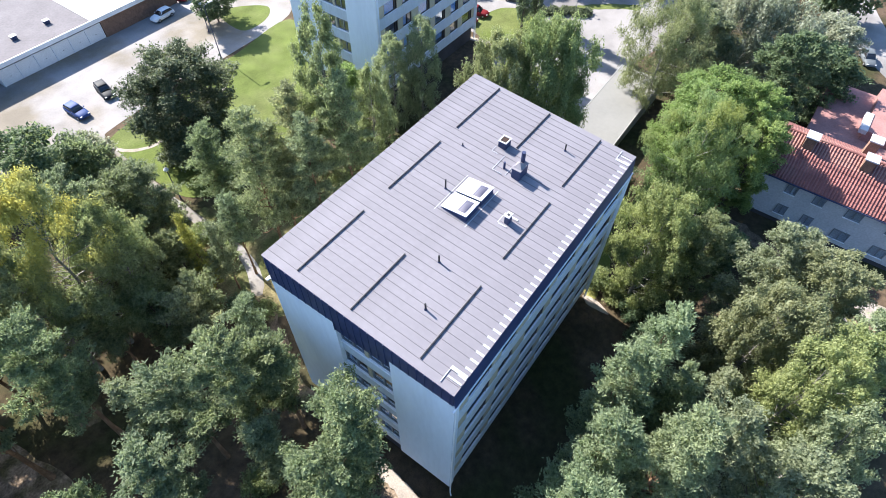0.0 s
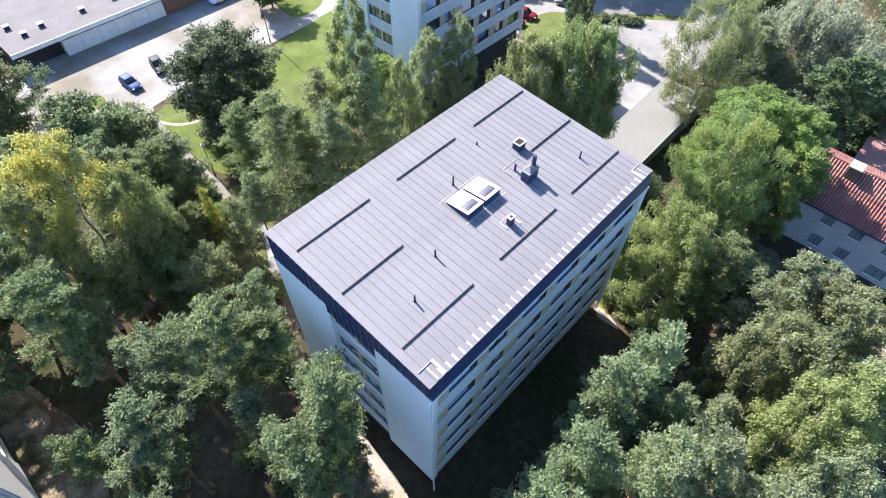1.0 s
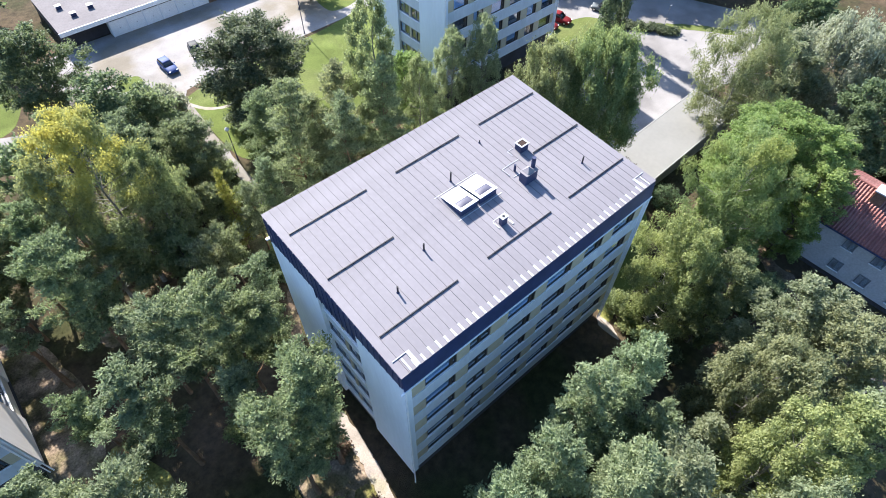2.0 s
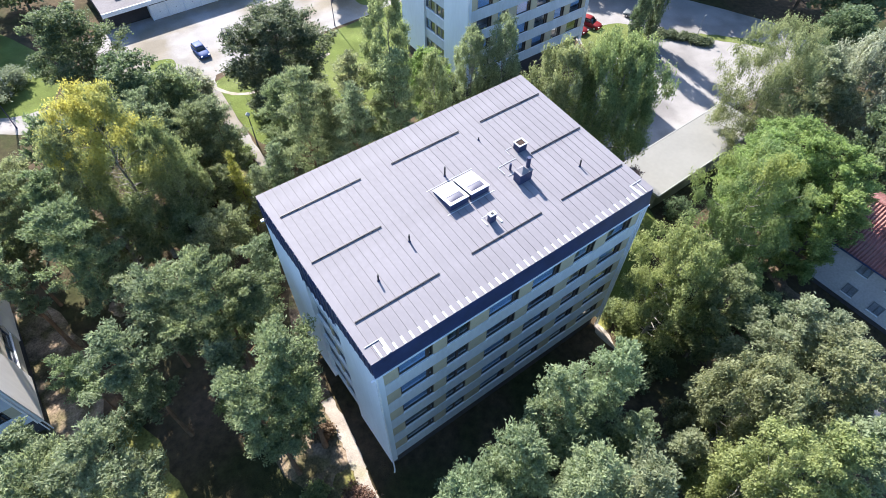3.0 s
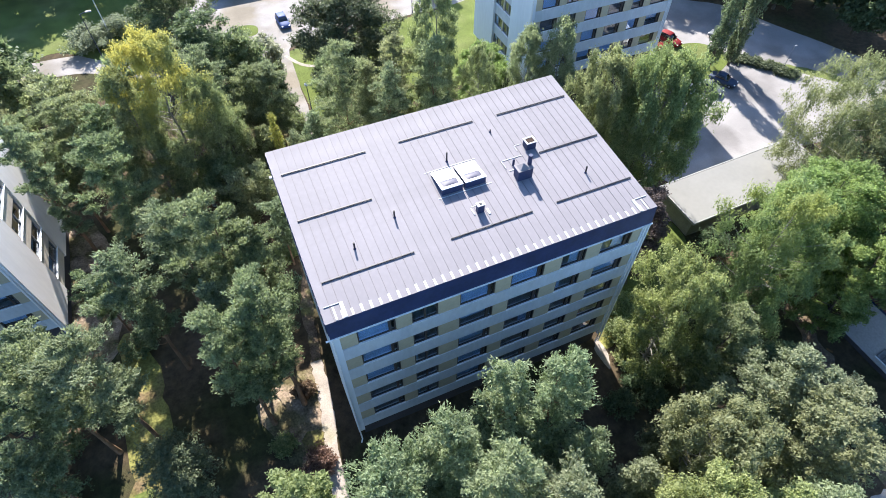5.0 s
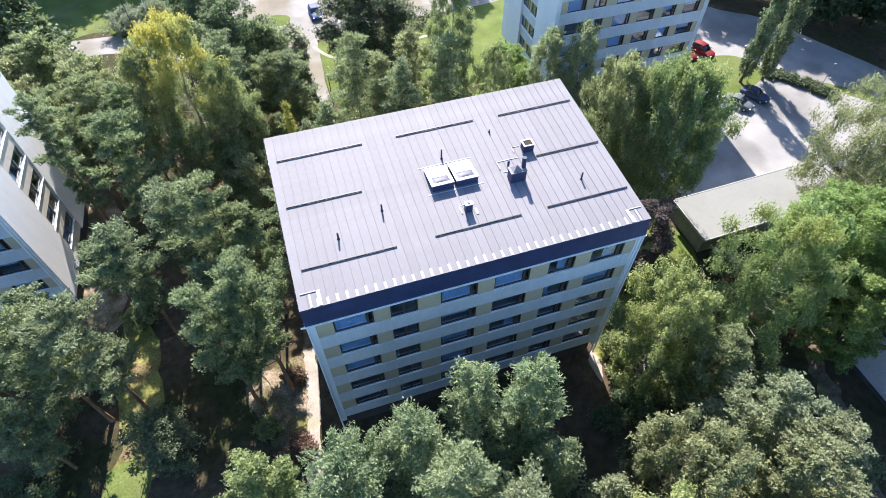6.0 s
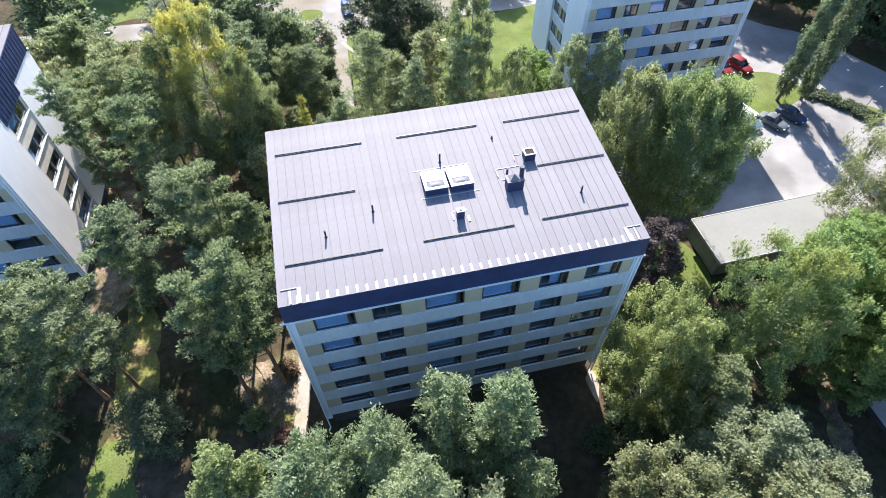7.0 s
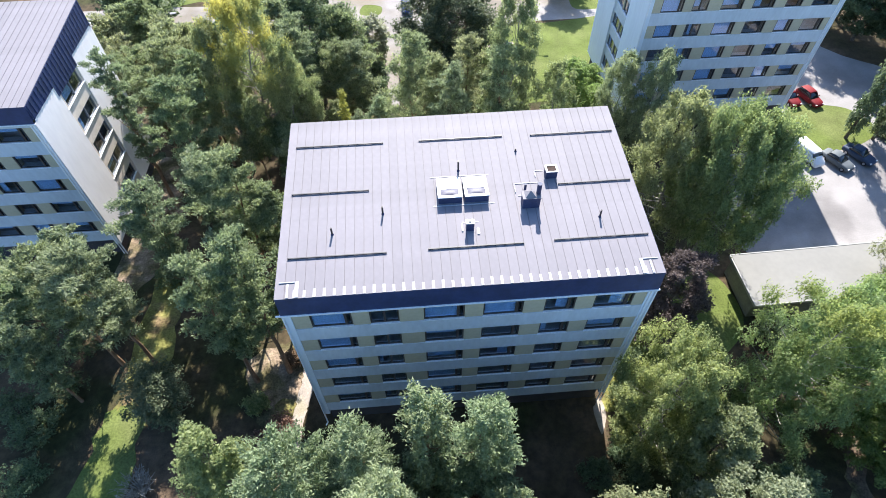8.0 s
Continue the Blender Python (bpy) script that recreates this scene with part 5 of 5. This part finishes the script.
for x, y, h in ((65.3, 30.4, 0.6), (66.4, 29.4, 0.62), (67.4, 28.2, 0.65), (68.3, 26.9, 0.65), (69.1, 25.5, 0.62), (69.7, 24.2, 0.6)):
    tree("bush", x, y, h, 1.1, "linden", "low dark hedge bush on the verge", "hedge_bush", "hedge along the road", category="bush", density=1.6)
for x, y, h, r, leaf in ((-22.0, 8.2, 2.4, 2.0, "dark"), (-22.6, 4.6, 2.2, 1.9, "dark"), (-23.2, 0.6, 2.4, 2.0, "dark"), (-25.6, 2.6, 2.2, 2.0, "dark"), (-22.8, -3.0, 2.0, 1.8, "dark"), (-3.4, -0.6, 1.5, 1.2, "rust"), (-4.8, -1.6, 1.3, 1.1, "rust"), (-5.8, 1.6, 1.2, 1.0, "shrub"), (-3.2, 5.6, 1.2, 0.9, "rust"), (-6.3, -4.6, 2.4, 1.5, "shrub"), (23.9, -2.6, 1.6, 1.2, "shrub"), (23.6, -4.6, 2.0, 1.4, "dark"), (23.9, -6.6, 2.2, 1.5, "dark"), (24.6, -0.4, 2.2, 1.4, "birch"),
                         (25.4, 2.4, 2.6, 1.5, "dark"), (-7.4, 8.2, 1.8, 1.4, "dark"), (5.2, 31.6, 1.6, 1.2, "shrub"), (5.0, 35.2, 2.2, 1.5, "shrub"), (4.9, 43.4, 2.4, 1.6, "dark"), (4.6, 46.6, 2.4, 1.6, "dark"), (5.3, 40.2, 1.6, 1.2, "shrub"), (2.6, 23.6, 1.5, 1.2, "shrub"), (-1.0, 20.5, 1.8, 1.3, "shrub"), (-0.4, 31.5, 2.0, 1.5, "shrub"), (2.2, 25.5, 1.7, 1.2, "dark"),
                         (-8.2, 12.0, 1.6, 1.5, "shrub"), (-15.6, 15.5, 2.0, 1.6, "dark"), (37.5, -16.0, 2.2, 1.8, "dark"), (31.0, -6.5, 2.6, 1.8, "dark"), (39.4, 4.2, 2.6, 1.8, "dark"), (21.0, -6.4, 1.8, 1.5, "dark")):
    tree("bush", x, y, h, r, leaf, "low undergrowth shrub beneath the trees" if leaf != "rust" else "low reddish-brown shrub beside the path", "shrub", "undergrowth shrubs", category="shrub")

# a leafless brown bush at the glade's edge
e = thing("bare_bush", (-13.6, -4.6, 0), "bare brown twiggy bush at the wood's edge", "bush")
rng = random.Random(12)
for i in range(54):
    bm = bmesh.new()
    a, out = rng.uniform(0, 6.28), rng.uniform(0.5, 1.6)
    tip = Vector((out * math.cos(a), out * math.sin(a), rng.uniform(1.4, 2.6)))
    knee = Vector((tip.x * 0.35, tip.y * 0.35, tip.z * 0.55))
    add_tube(bm, (0, 0, -0.05), knee, 0.05, 0.034, 4, cap=False)
    add_tube(bm, knee, tip, 0.034, 0.012, 4, cap=False)
    for k in range(4):
        s_ = knee.lerp(tip, rng.uniform(0.1, 0.9))
        add_tube(bm, s_, s_ + Vector((rng.uniform(-0.5, 0.5), rng.uniform(-0.5, 0.5), rng.uniform(0.2, 0.6))), 0.024, 0.010, 3, cap=False)
    part("twig", bm, M["birchbark"], e)


# ---- garage row ----
gar = thing("garage_row", (0, 0, 0), "long low garage row with white doors and flat felt roof", "garage")
part("wall", box(6.55, 21.65, 77.25, 92, 0, 2.95), M["white"], gar)
part("brick_wall", box(21.65, 34.0, 76.95, 92, 0, 2.95), M["brick"], gar, "red-brown brick wall without openings")
# The open bay's shade is the dark colour of its back wall.
part("recess_wall", box(0.3, 6.55, 78.6, 92, 0, 2.95), M["plinth"], gar, "open recess, its back wall painted dark for shade")
part("roof", box(0.1, 20.4, 76.75, 92.2, 2.95, 3.16), M["garageroof"], gar, "pale grey felt roof")
part("roof_end", box(20.4, 34.2, 76.75, 92.2, 2.955, 3.22), M["clip"], gar, "white sheet roof section")
part("fascia", box(0.05, 34.25, 76.62, 76.75, 2.62, 3.24), M["trim"], gar, "white roof edge board")
for i in range(6):
    x = 6.62 + i * 2.5
    d = part("garage_door", box(x + 0.06, x + 2.44, 77.08, 77.2, 0.02, 2.28, 0.01), M["trim"], gar)
    part("jamb", box(x - 0.05, x + 0.05, 76.98, 77.3, 0, 2.6), M["white"], gar)
    # Black strip stands in for the roof overhang's shadow on the door tops.
    part("clerestory", box(x + 0.08, x + 2.42, 77.04, 77.22, 2.32, 2.58), M["black"], gar, "black strip painted for the roof edge's shadow over the door")
    part("handle", box(x + 1.2, x + 1.32, 77.04, 77.08, 1.0, 1.06), M["black"], d)
for x, y in ((11.7, 80.8), (16.5, 81.0), (2.4, 83.6), (3.4, 80.3), (6.0, 81.0)):
    vb = part("roof_vent", box(x - 0.35, x + 0.35, y - 0.3, y + 0.3, 3.1, 3.62, 0.03), M["steel"], gar)
    part("vent_lid", box(x - 0.42, x + 0.42, y - 0.37, y + 0.37, 3.63, 3.7, 0.02), M["clip"], vb)

# ---- flat-roofed shed ----
shed = thing("shed", (0, 0, 0), "long low shed with pale sheet roof beside the lawn", "shed")
part("wall", box(38.3, 56.5, 6.8, 11.9, 0, 2.35), M["shedwall"], shed, "grey-green rendered wall")
part("roof", prism([(38.05, 6.45), (57, 6.9), (57, 12.5), (38.1, 12.05)], 2.36, 2.56), M["shedroof"], shed, "pale grey-green sheet roof")
part("edge_board", prism([(38.0, 6.35), (57.05, 6.8), (57.05, 6.9), (38.0, 6.45)], 2.3, 2.58), M["shededge"], shed)
part("edge_board", prism([(38.0, 12.06), (57.05, 12.51), (57.05, 12.62), (38.0, 12.17)], 2.3, 2.59), M["shededge"], shed)
part("edge_board", prism([(37.93, 6.35), (38.05, 6.35), (38.05, 12.1), (37.93, 12.1)], 2.3, 2.58), M["shededge"], shed)

# ---- red-roofed house ----
hs = thing("house", (0, 0, 0), "pale plastered two-storey house with red tiled roof", "house")
part("wall", box(44.0, 52.6, -27.6, -8.0, 0, 5.85), M["plaster"], hs)
part("base_course", box(43.93, 52.66, -27.66, -7.94, 0, 0.45), M["plinth"], hs)
RIDGE_X, RIDGE_Z, EAVE_Z = 48.2, 8.35, 5.8
for gy in (-7.95, -27.65):
    bm = bmesh.new()
    pts = [(44.0, 5.85), (52.6, 5.85), (RIDGE_X, RIDGE_Z - 0.15)]
    lo = [bm.verts.new((x, gy - 0.1, z)) for x, z in pts]
    hi = [bm.verts.new((x, gy + 0.1, z)) for x, z in pts]
    bm.faces.new(lo)
    bm.faces.new(hi[::-1])
    for i in range(3):
        bm.faces.new((lo[i], hi[i], hi[(i + 1) % 3], lo[(i + 1) % 3]))
    bmesh.ops.recalc_face_normals(bm, faces=bm.faces)
    part("gable", bm, M["plaster"], hs)


def roof_half(x_eave, sign):
    run = abs(RIDGE_X - x_eave)
    slope_len = math.hypot(run, RIDGE_Z - EAVE_Z)
    ang = math.atan2(RIDGE_Z - EAVE_Z, run)
    bm = box(0, slope_len, -28.0, -7.6, -0.1, 0.0)
    deck_ = part("roof", bm, M["tile"], hs, "red clay tile roof")
    deck_.location = (x_eave, 0, EAVE_Z)
    deck_.rotation_euler = (0, -ang, 0) if sign > 0 else (0, ang - math.pi, 0)
    n = 68
    bm = bmesh.new()
    for q in range(9):      # overlapping tiles in one row, eave to ridge
        a = slope_len * q / 9
        add_tube(bm, (a - 0.03, 0, 0.045), (a + slope_len / 9 + 0.02, 0, 0.015), 0.10, 0.085, 6)
    row = mesh_of(bm, M["tile"])
    for i in range(n):
        o = hang("tile", row, deck_, (0, -27.85 + 20.1 * i / (n - 1), 0 if sign > 0 else 0.0))
        if sign < 0:
            o.rotation_euler = (math.pi, 0, 0)


roof_half(43.45, 1)
roof_half(53.1, -1)
part("ridge_cap", tube((RIDGE_X, -28.0, RIDGE_Z + 0.02), (RIDGE_X, -7.6, RIDGE_Z + 0.02), 0.14, 0.14, 8), M["tile"], hs)
for x, y in ((47.4, -11.1), (47.4, -16.6), (50.6, -16.4)):
    c = part("chimney", box(x - 0.55, x + 0.55, y - 0.5, y + 0.5, 6.9, 9.0, 0.02), M["brick"], hs, "brick chimney with white cap")
    part("cap", box(x - 0.68, x + 0.68, y - 0.62, y + 0.62, 9.0, 9.14, 0.02), M["clip"], c)
for y0, y1, z0 in ((-12.5, -11.4, 4.1), (-15.2, -14.1, 4.1), (-12.7, -11.6, 1.2), (-15.3, -14.2, 1.2), (-18.7, -17.2, 4.1), (-18.9, -17.3, 1.1), (-22.5, -21.0, 4.1), (-22.5, -21.0, 1.1)):
    o = window(hs, 43.93, y1, z0, y1 - y0, 1.25, 0, -math.pi / 2, seed=int(-y0 * 10), frame_mat="greyframe")
part("gutter", tube((43.38, -28.0, 5.72), (43.38, -7.6, 5.72), 0.08), M["steel"], hs)
part("wing_wall", box(52.6, 66, -19.0, -11.0, 0, 4.4), M["plaster"], hs)
part("wing_roof", prism([(51.5, -19.4), (66.4, -19.4), (66.4, -10.6), (51.5, -10.6)], 4.42, 4.7), M["tileflat"], hs, "faded red sheet roof of the wing")
part("wing_upstand", box(56.5, 66, -18.6, -15.8, 4.7, 6.0), M["tileflat"], hs)
part("upstand_cap", box(56.3, 60.0, -16.0, -15.2, 5.6, 6.1), M["clip"], hs)

# ---- cars ----
def paint(name, color):
    m = surface(name, color, 0.6, var=0.05, scale=1.5, fine=30, fine_var=0.02, bump=0.0, spec=0.18)
    m.node_tree.nodes["Principled BSDF"].inputs["Coat Weight"].default_value = 0.05
    return m


def loft(sections):
    """A rounded body through cross sections; a section is (x, half width low, half width high, z low, z high)."""
    bm = bmesh.new()
    rings = []
    for x, wl, wh, zl, zh in sections:
        zm, zs = zl + 0.45 * (zh - zl), zl + 0.86 * (zh - zl)
        half = ((0.0, zl), (0.82 * wl, zl), (wl, zl + 0.14 * (zh - zl)), (wl + 0.02, zm), (0.5 * (wl + wh) + 0.01, zs), (0.78 * wh, zh), (0.0, zh + 0.02))
        pts = list(half) + [(-y, z) for y, z in half[-2:0:-1]]
        rings.append([bm.verts.new((x, y, z)) for y, z in pts])
    for a, b in zip(rings, rings[1:]):
        for i in range(len(a)):
            j = (i + 1) % len(a)
            bm.faces.new((a[i], a[j], b[j], b[i]))
    bm.faces.new(rings[0][::-1])
    bm.faces.new(rings[-1])
    bmesh.ops.recalc_face_normals(bm, faces=bm.faces)
    for f in bm.faces:
        f.smooth = len(f.verts) == 4
    return bm


def car(x, y, rz, material, label, shape="hatch", group="parked cars"):
    """A parked car, its front along local +x."""
    c = thing("car", (x, y, 0.03), label, "car", group, rz)
    c.scale = (0.86, 0.88, 0.88)
    tall = 0.12 if shape == "wagon" else 0.0
    rear = -1.95 if shape != "saloon" else -1.35
    part("body", loft([(-2.14, 0.60, 0.56, 0.40, 0.74), (-2.08, 0.76, 0.72, 0.30, 0.86), (-1.85, 0.84, 0.80, 0.24, 0.94), (-0.6, 0.88, 0.84, 0.20, 0.96), (0.75, 0.88, 0.83, 0.20, 0.94),
                       (1.5, 0.86, 0.78, 0.22, 0.84), (1.95, 0.80, 0.70, 0.26, 0.72), (2.1, 0.68, 0.58, 0.32, 0.60), (2.16, 0.50, 0.44, 0.38, 0.52)]), material, c)
    part("cabin", loft([(rear, 0.70, 0.60, 0.90, 1.00), (rear + 0.18, 0.74, 0.60, 0.90, 1.22 + tall), (rear + 0.42, 0.75, 0.60, 0.90, 1.37 + tall), (-0.4, 0.76, 0.61, 0.90, 1.44 + tall),
                        (0.05, 0.75, 0.60, 0.90, 1.40 + tall), (0.42, 0.74, 0.62, 0.88, 1.22 + 0.5 * tall), (0.85, 0.70, 0.62, 0.86, 0.97)]), M["carglass"], c, "dark glazing")
    part("roof", loft([(rear + 0.22, 0.60, 0.54, 1.27 + tall, 1.30 + tall), (rear + 0.45, 0.62, 0.56, 1.36 + tall, 1.41 + tall), (-0.5, 0.63, 0.57, 1.42 + tall, 1.48 + tall), (0.05, 0.61, 0.55, 1.39 + tall, 1.44 + tall), (0.2, 0.59, 0.53, 1.33 + tall, 1.37 + tall)]), material, c)
    for sy in (-1, 1):
        part("pillar", tube((0.72, sy * 0.71, 0.92), (0.12, sy * 0.6, 1.42 + tall), 0.035, 0.035, 5), material, c)
        part("pillar", tube((rear + 0.02, sy * 0.70, 0.92), (rear + 0.34, sy * 0.60, 1.38 + tall), 0.05, 0.05, 5), material, c)
        part("mirror", box(0.5, 0.62, sy * 0.98 - 0.09, sy * 0.98 + 0.09, 0.93, 1.06, 0.02), material, c)
        part("headlight", box(1.86, 2.06, sy * 0.58 - 0.15, sy * 0.58 + 0.15, 0.56, 0.70, 0.03), M["lampglass"], c)
        part("tail_light", box(-2.14, -2.02, sy * 0.62 - 0.12, sy * 0.62 + 0.12, 0.66, 0.82, 0.02), M["tile"], c)
        for wx in (-1.3, 1.32):
            wheel = part("wheel", tube((wx, sy * 0.70, 0.31), (wx, sy * 0.89, 0.31), 0.31, 0.30, 16), M["tyre"], c)
            part("rim", tube((wx, sy * 0.80, 0.31), (wx, sy * 0.905, 0.31), 0.20, 0.18, 10), M["rim"], wheel)
    return c


BLUE = paint("blue_car_paint", (0.032, 0.065, 0.19))
BLACK = paint("black_car_paint", (0.02, 0.022, 0.026))
WHITE = paint("white_car_paint", (0.75, 0.76, 0.77))
RED = paint("red_car_paint", (0.18, 0.014, 0.018))
GREY = paint("silver_grey_car_paint", (0.11, 0.125, 0.135))
NAVY = paint("dark_blue_car_paint", (0.04, 0.06, 0.10))
car(9.15, 64.4, -87, BLUE, "blue hatchback parked on pale gravel")
car(13.7, 65.3, -100, BLACK, "black estate car parked on pale gravel", "wagon")
car(29.8, 74.9, -176, WHITE, "white hatchback parked before the brick wall")
car(35.8, 77.2, -150, RED, "dark red car beside the garages")
car(56.9, 37.7, -80, RED, "red hatchback parked beside the grass", group="red cars")
car(59.5, 37.4, -74, RED, "red estate car parked beside the grass", "wagon", group="red cars")
car(57.1, 25.9, -63, GREY, "grey saloon car on the parking place", "saloon")
car(60.1, 26.6, -63, NAVY, "dark blue saloon car on the parking place", "saloon")
car(66.9, 35.0, 110, GREY, "pale grey car at the roadside behind slim trees", "wagon")
car(82.8, -14.0, -155, GREY, "grey car parked behind the gardens", "wagon")

van = thing("van", (54.1, 27.0, 0.03), "white panel van on the parking place", "van", rz=-74)
van.scale = (0.82, 0.85, 0.80)
part("body", loft([(-2.3, 0.88, 0.84, 0.35, 2.05), (-2.2, 0.92, 0.88, 0.3, 2.15), (0.8, 0.92, 0.86, 0.3, 2.15), (1.35, 0.90, 0.78, 0.3, 1.55), (2.2, 0.86, 0.74, 0.35, 1.0), (2.35, 0.78, 0.7, 0.4, 0.8)]), WHITE, van)
part("windscreen", loft([(0.93, 0.80, 0.76, 1.45, 2.0), (1.38, 0.80, 0.78, 1.3, 1.57)]), M["carglass"], van)
part("rear_window", box(-2.33, -2.27, -0.6, 0.6, 1.3, 1.85), M["carglass"], van)
for sy in (-1, 1):
    for wx in (-1.4, 1.45):
        wheel = part("wheel", tube((wx, sy * 0.75, 0.34), (wx, sy * 0.95, 0.34), 0.34, 0.33, 16), M["tyre"], van)
        part("rim", tube((wx, sy * 0.85, 0.34), (wx, sy * 0.965, 0.34), 0.21, 0.19, 10), M["rim"], wheel)

# ---- lamp posts ----
def lamp_post(x, y, h, head, label):
    p = thing("lamp_post", (x, y, 0), label, "lamp post", "lamp posts")
    part("base", tube((0, 0, 0), (0, 0, 0.5), 0.10, 0.08), M["steel"], p)
    part("pole", tube((0, 0, 0.4), (0, 0, h), 0.065, 0.045) if h > 4 else tube((0, 0, 0.4), (0, 0, h), 0.045, 0.035), M["steel" if h > 4 else "greyframe"], p)
    if head == "globe":
        bm = bmesh.new()
        bmesh.ops.create_icosphere(bm, subdivisions=2, radius=0.27, matrix=Matrix.Translation((0, 0, h + 0.18)) @ Matrix.Diagonal((1, 1, 0.8, 1)))
        part("globe", bm, M["lampglass"], p)
        part("cap", tube((0, 0, h + 0.36), (0, 0, h + 0.44), 0.20, 0.05), M["clip"], p)
    elif head == "short":
        part("lamp_head", box(-0.05, 0.35, -0.07, 0.07, h - 0.02, h + 0.07, 0.02), M["greyframe"], p)
    else:
        part("arm", tube((0, 0, h), (0.9, 0, h + 0.18), 0.04, 0.035), M["steel"], p)
        part("lamp_head", box(0.7, 1.4, -0.14, 0.14, h + 0.10, h + 0.25, 0.04), M["clip"], p)


lamp_post(7.5, 42.0, 4.3, "globe", "slim path lamp with white globe")
lamp_post(28.2, 59.8, 7.6, "arm", "tall grey street lamp beside the lawn")
lamp_post(31.5, 66.4, 4.2, "globe", "path lamp with white globe beside the lane")
lamp_post(-15.6, 62.2, 8.2, "arm", "tall grey street lamp beside the drive")
lamp_post(70.2, 25.9, 3.4, "short", "slim pale street lamp on the verge")
lamp_post(-22.6, 54.0, 6.5, "arm", "street lamp with white head behind pines")
lamp_post(53.1, 30.1, 2.7, "short", "small lamp beside the grass")

fp = thing("flagpole", (-14.7, 70.0, 0), "tall slim white flagpole on the lawn", "flagpole")
part("pole", tube((0, 0, 0), (0, 0, 11.5), 0.075, 0.04, 8), M["trim"], fp)
part("base", tube((0, 0, -0.05), (0, 0, 0.35), 0.2, 0.16, 10), M["greyframe"], fp)
part("finial", tube((0, 0, 11.5), (0, 0, 11.62), 0.07, 0.05, 8), M["trim"], fp)

# a low wooden store beside the path
st = thing("wooden_store", (-0.3, 35.6, 0), "small dark brown wooden store among the trees", "shed", rz=35)
part("body", box(-0.95, 0.95, -0.6, 0.6, 0.05, 1.15, 0.02), M["timber"], st)
for i in range(8):
    part("plank", box(-0.93 + 0.235 * i, -0.72 + 0.235 * i, -0.64, -0.603, 0.1, 1.12), M["timber"], st)
part("roof", prism([(-1.1, -0.8), (1.1, -0.8), (1.1, 0.75), (-1.1, 0.75)], 1.16, 1.24), M["timber"], st)
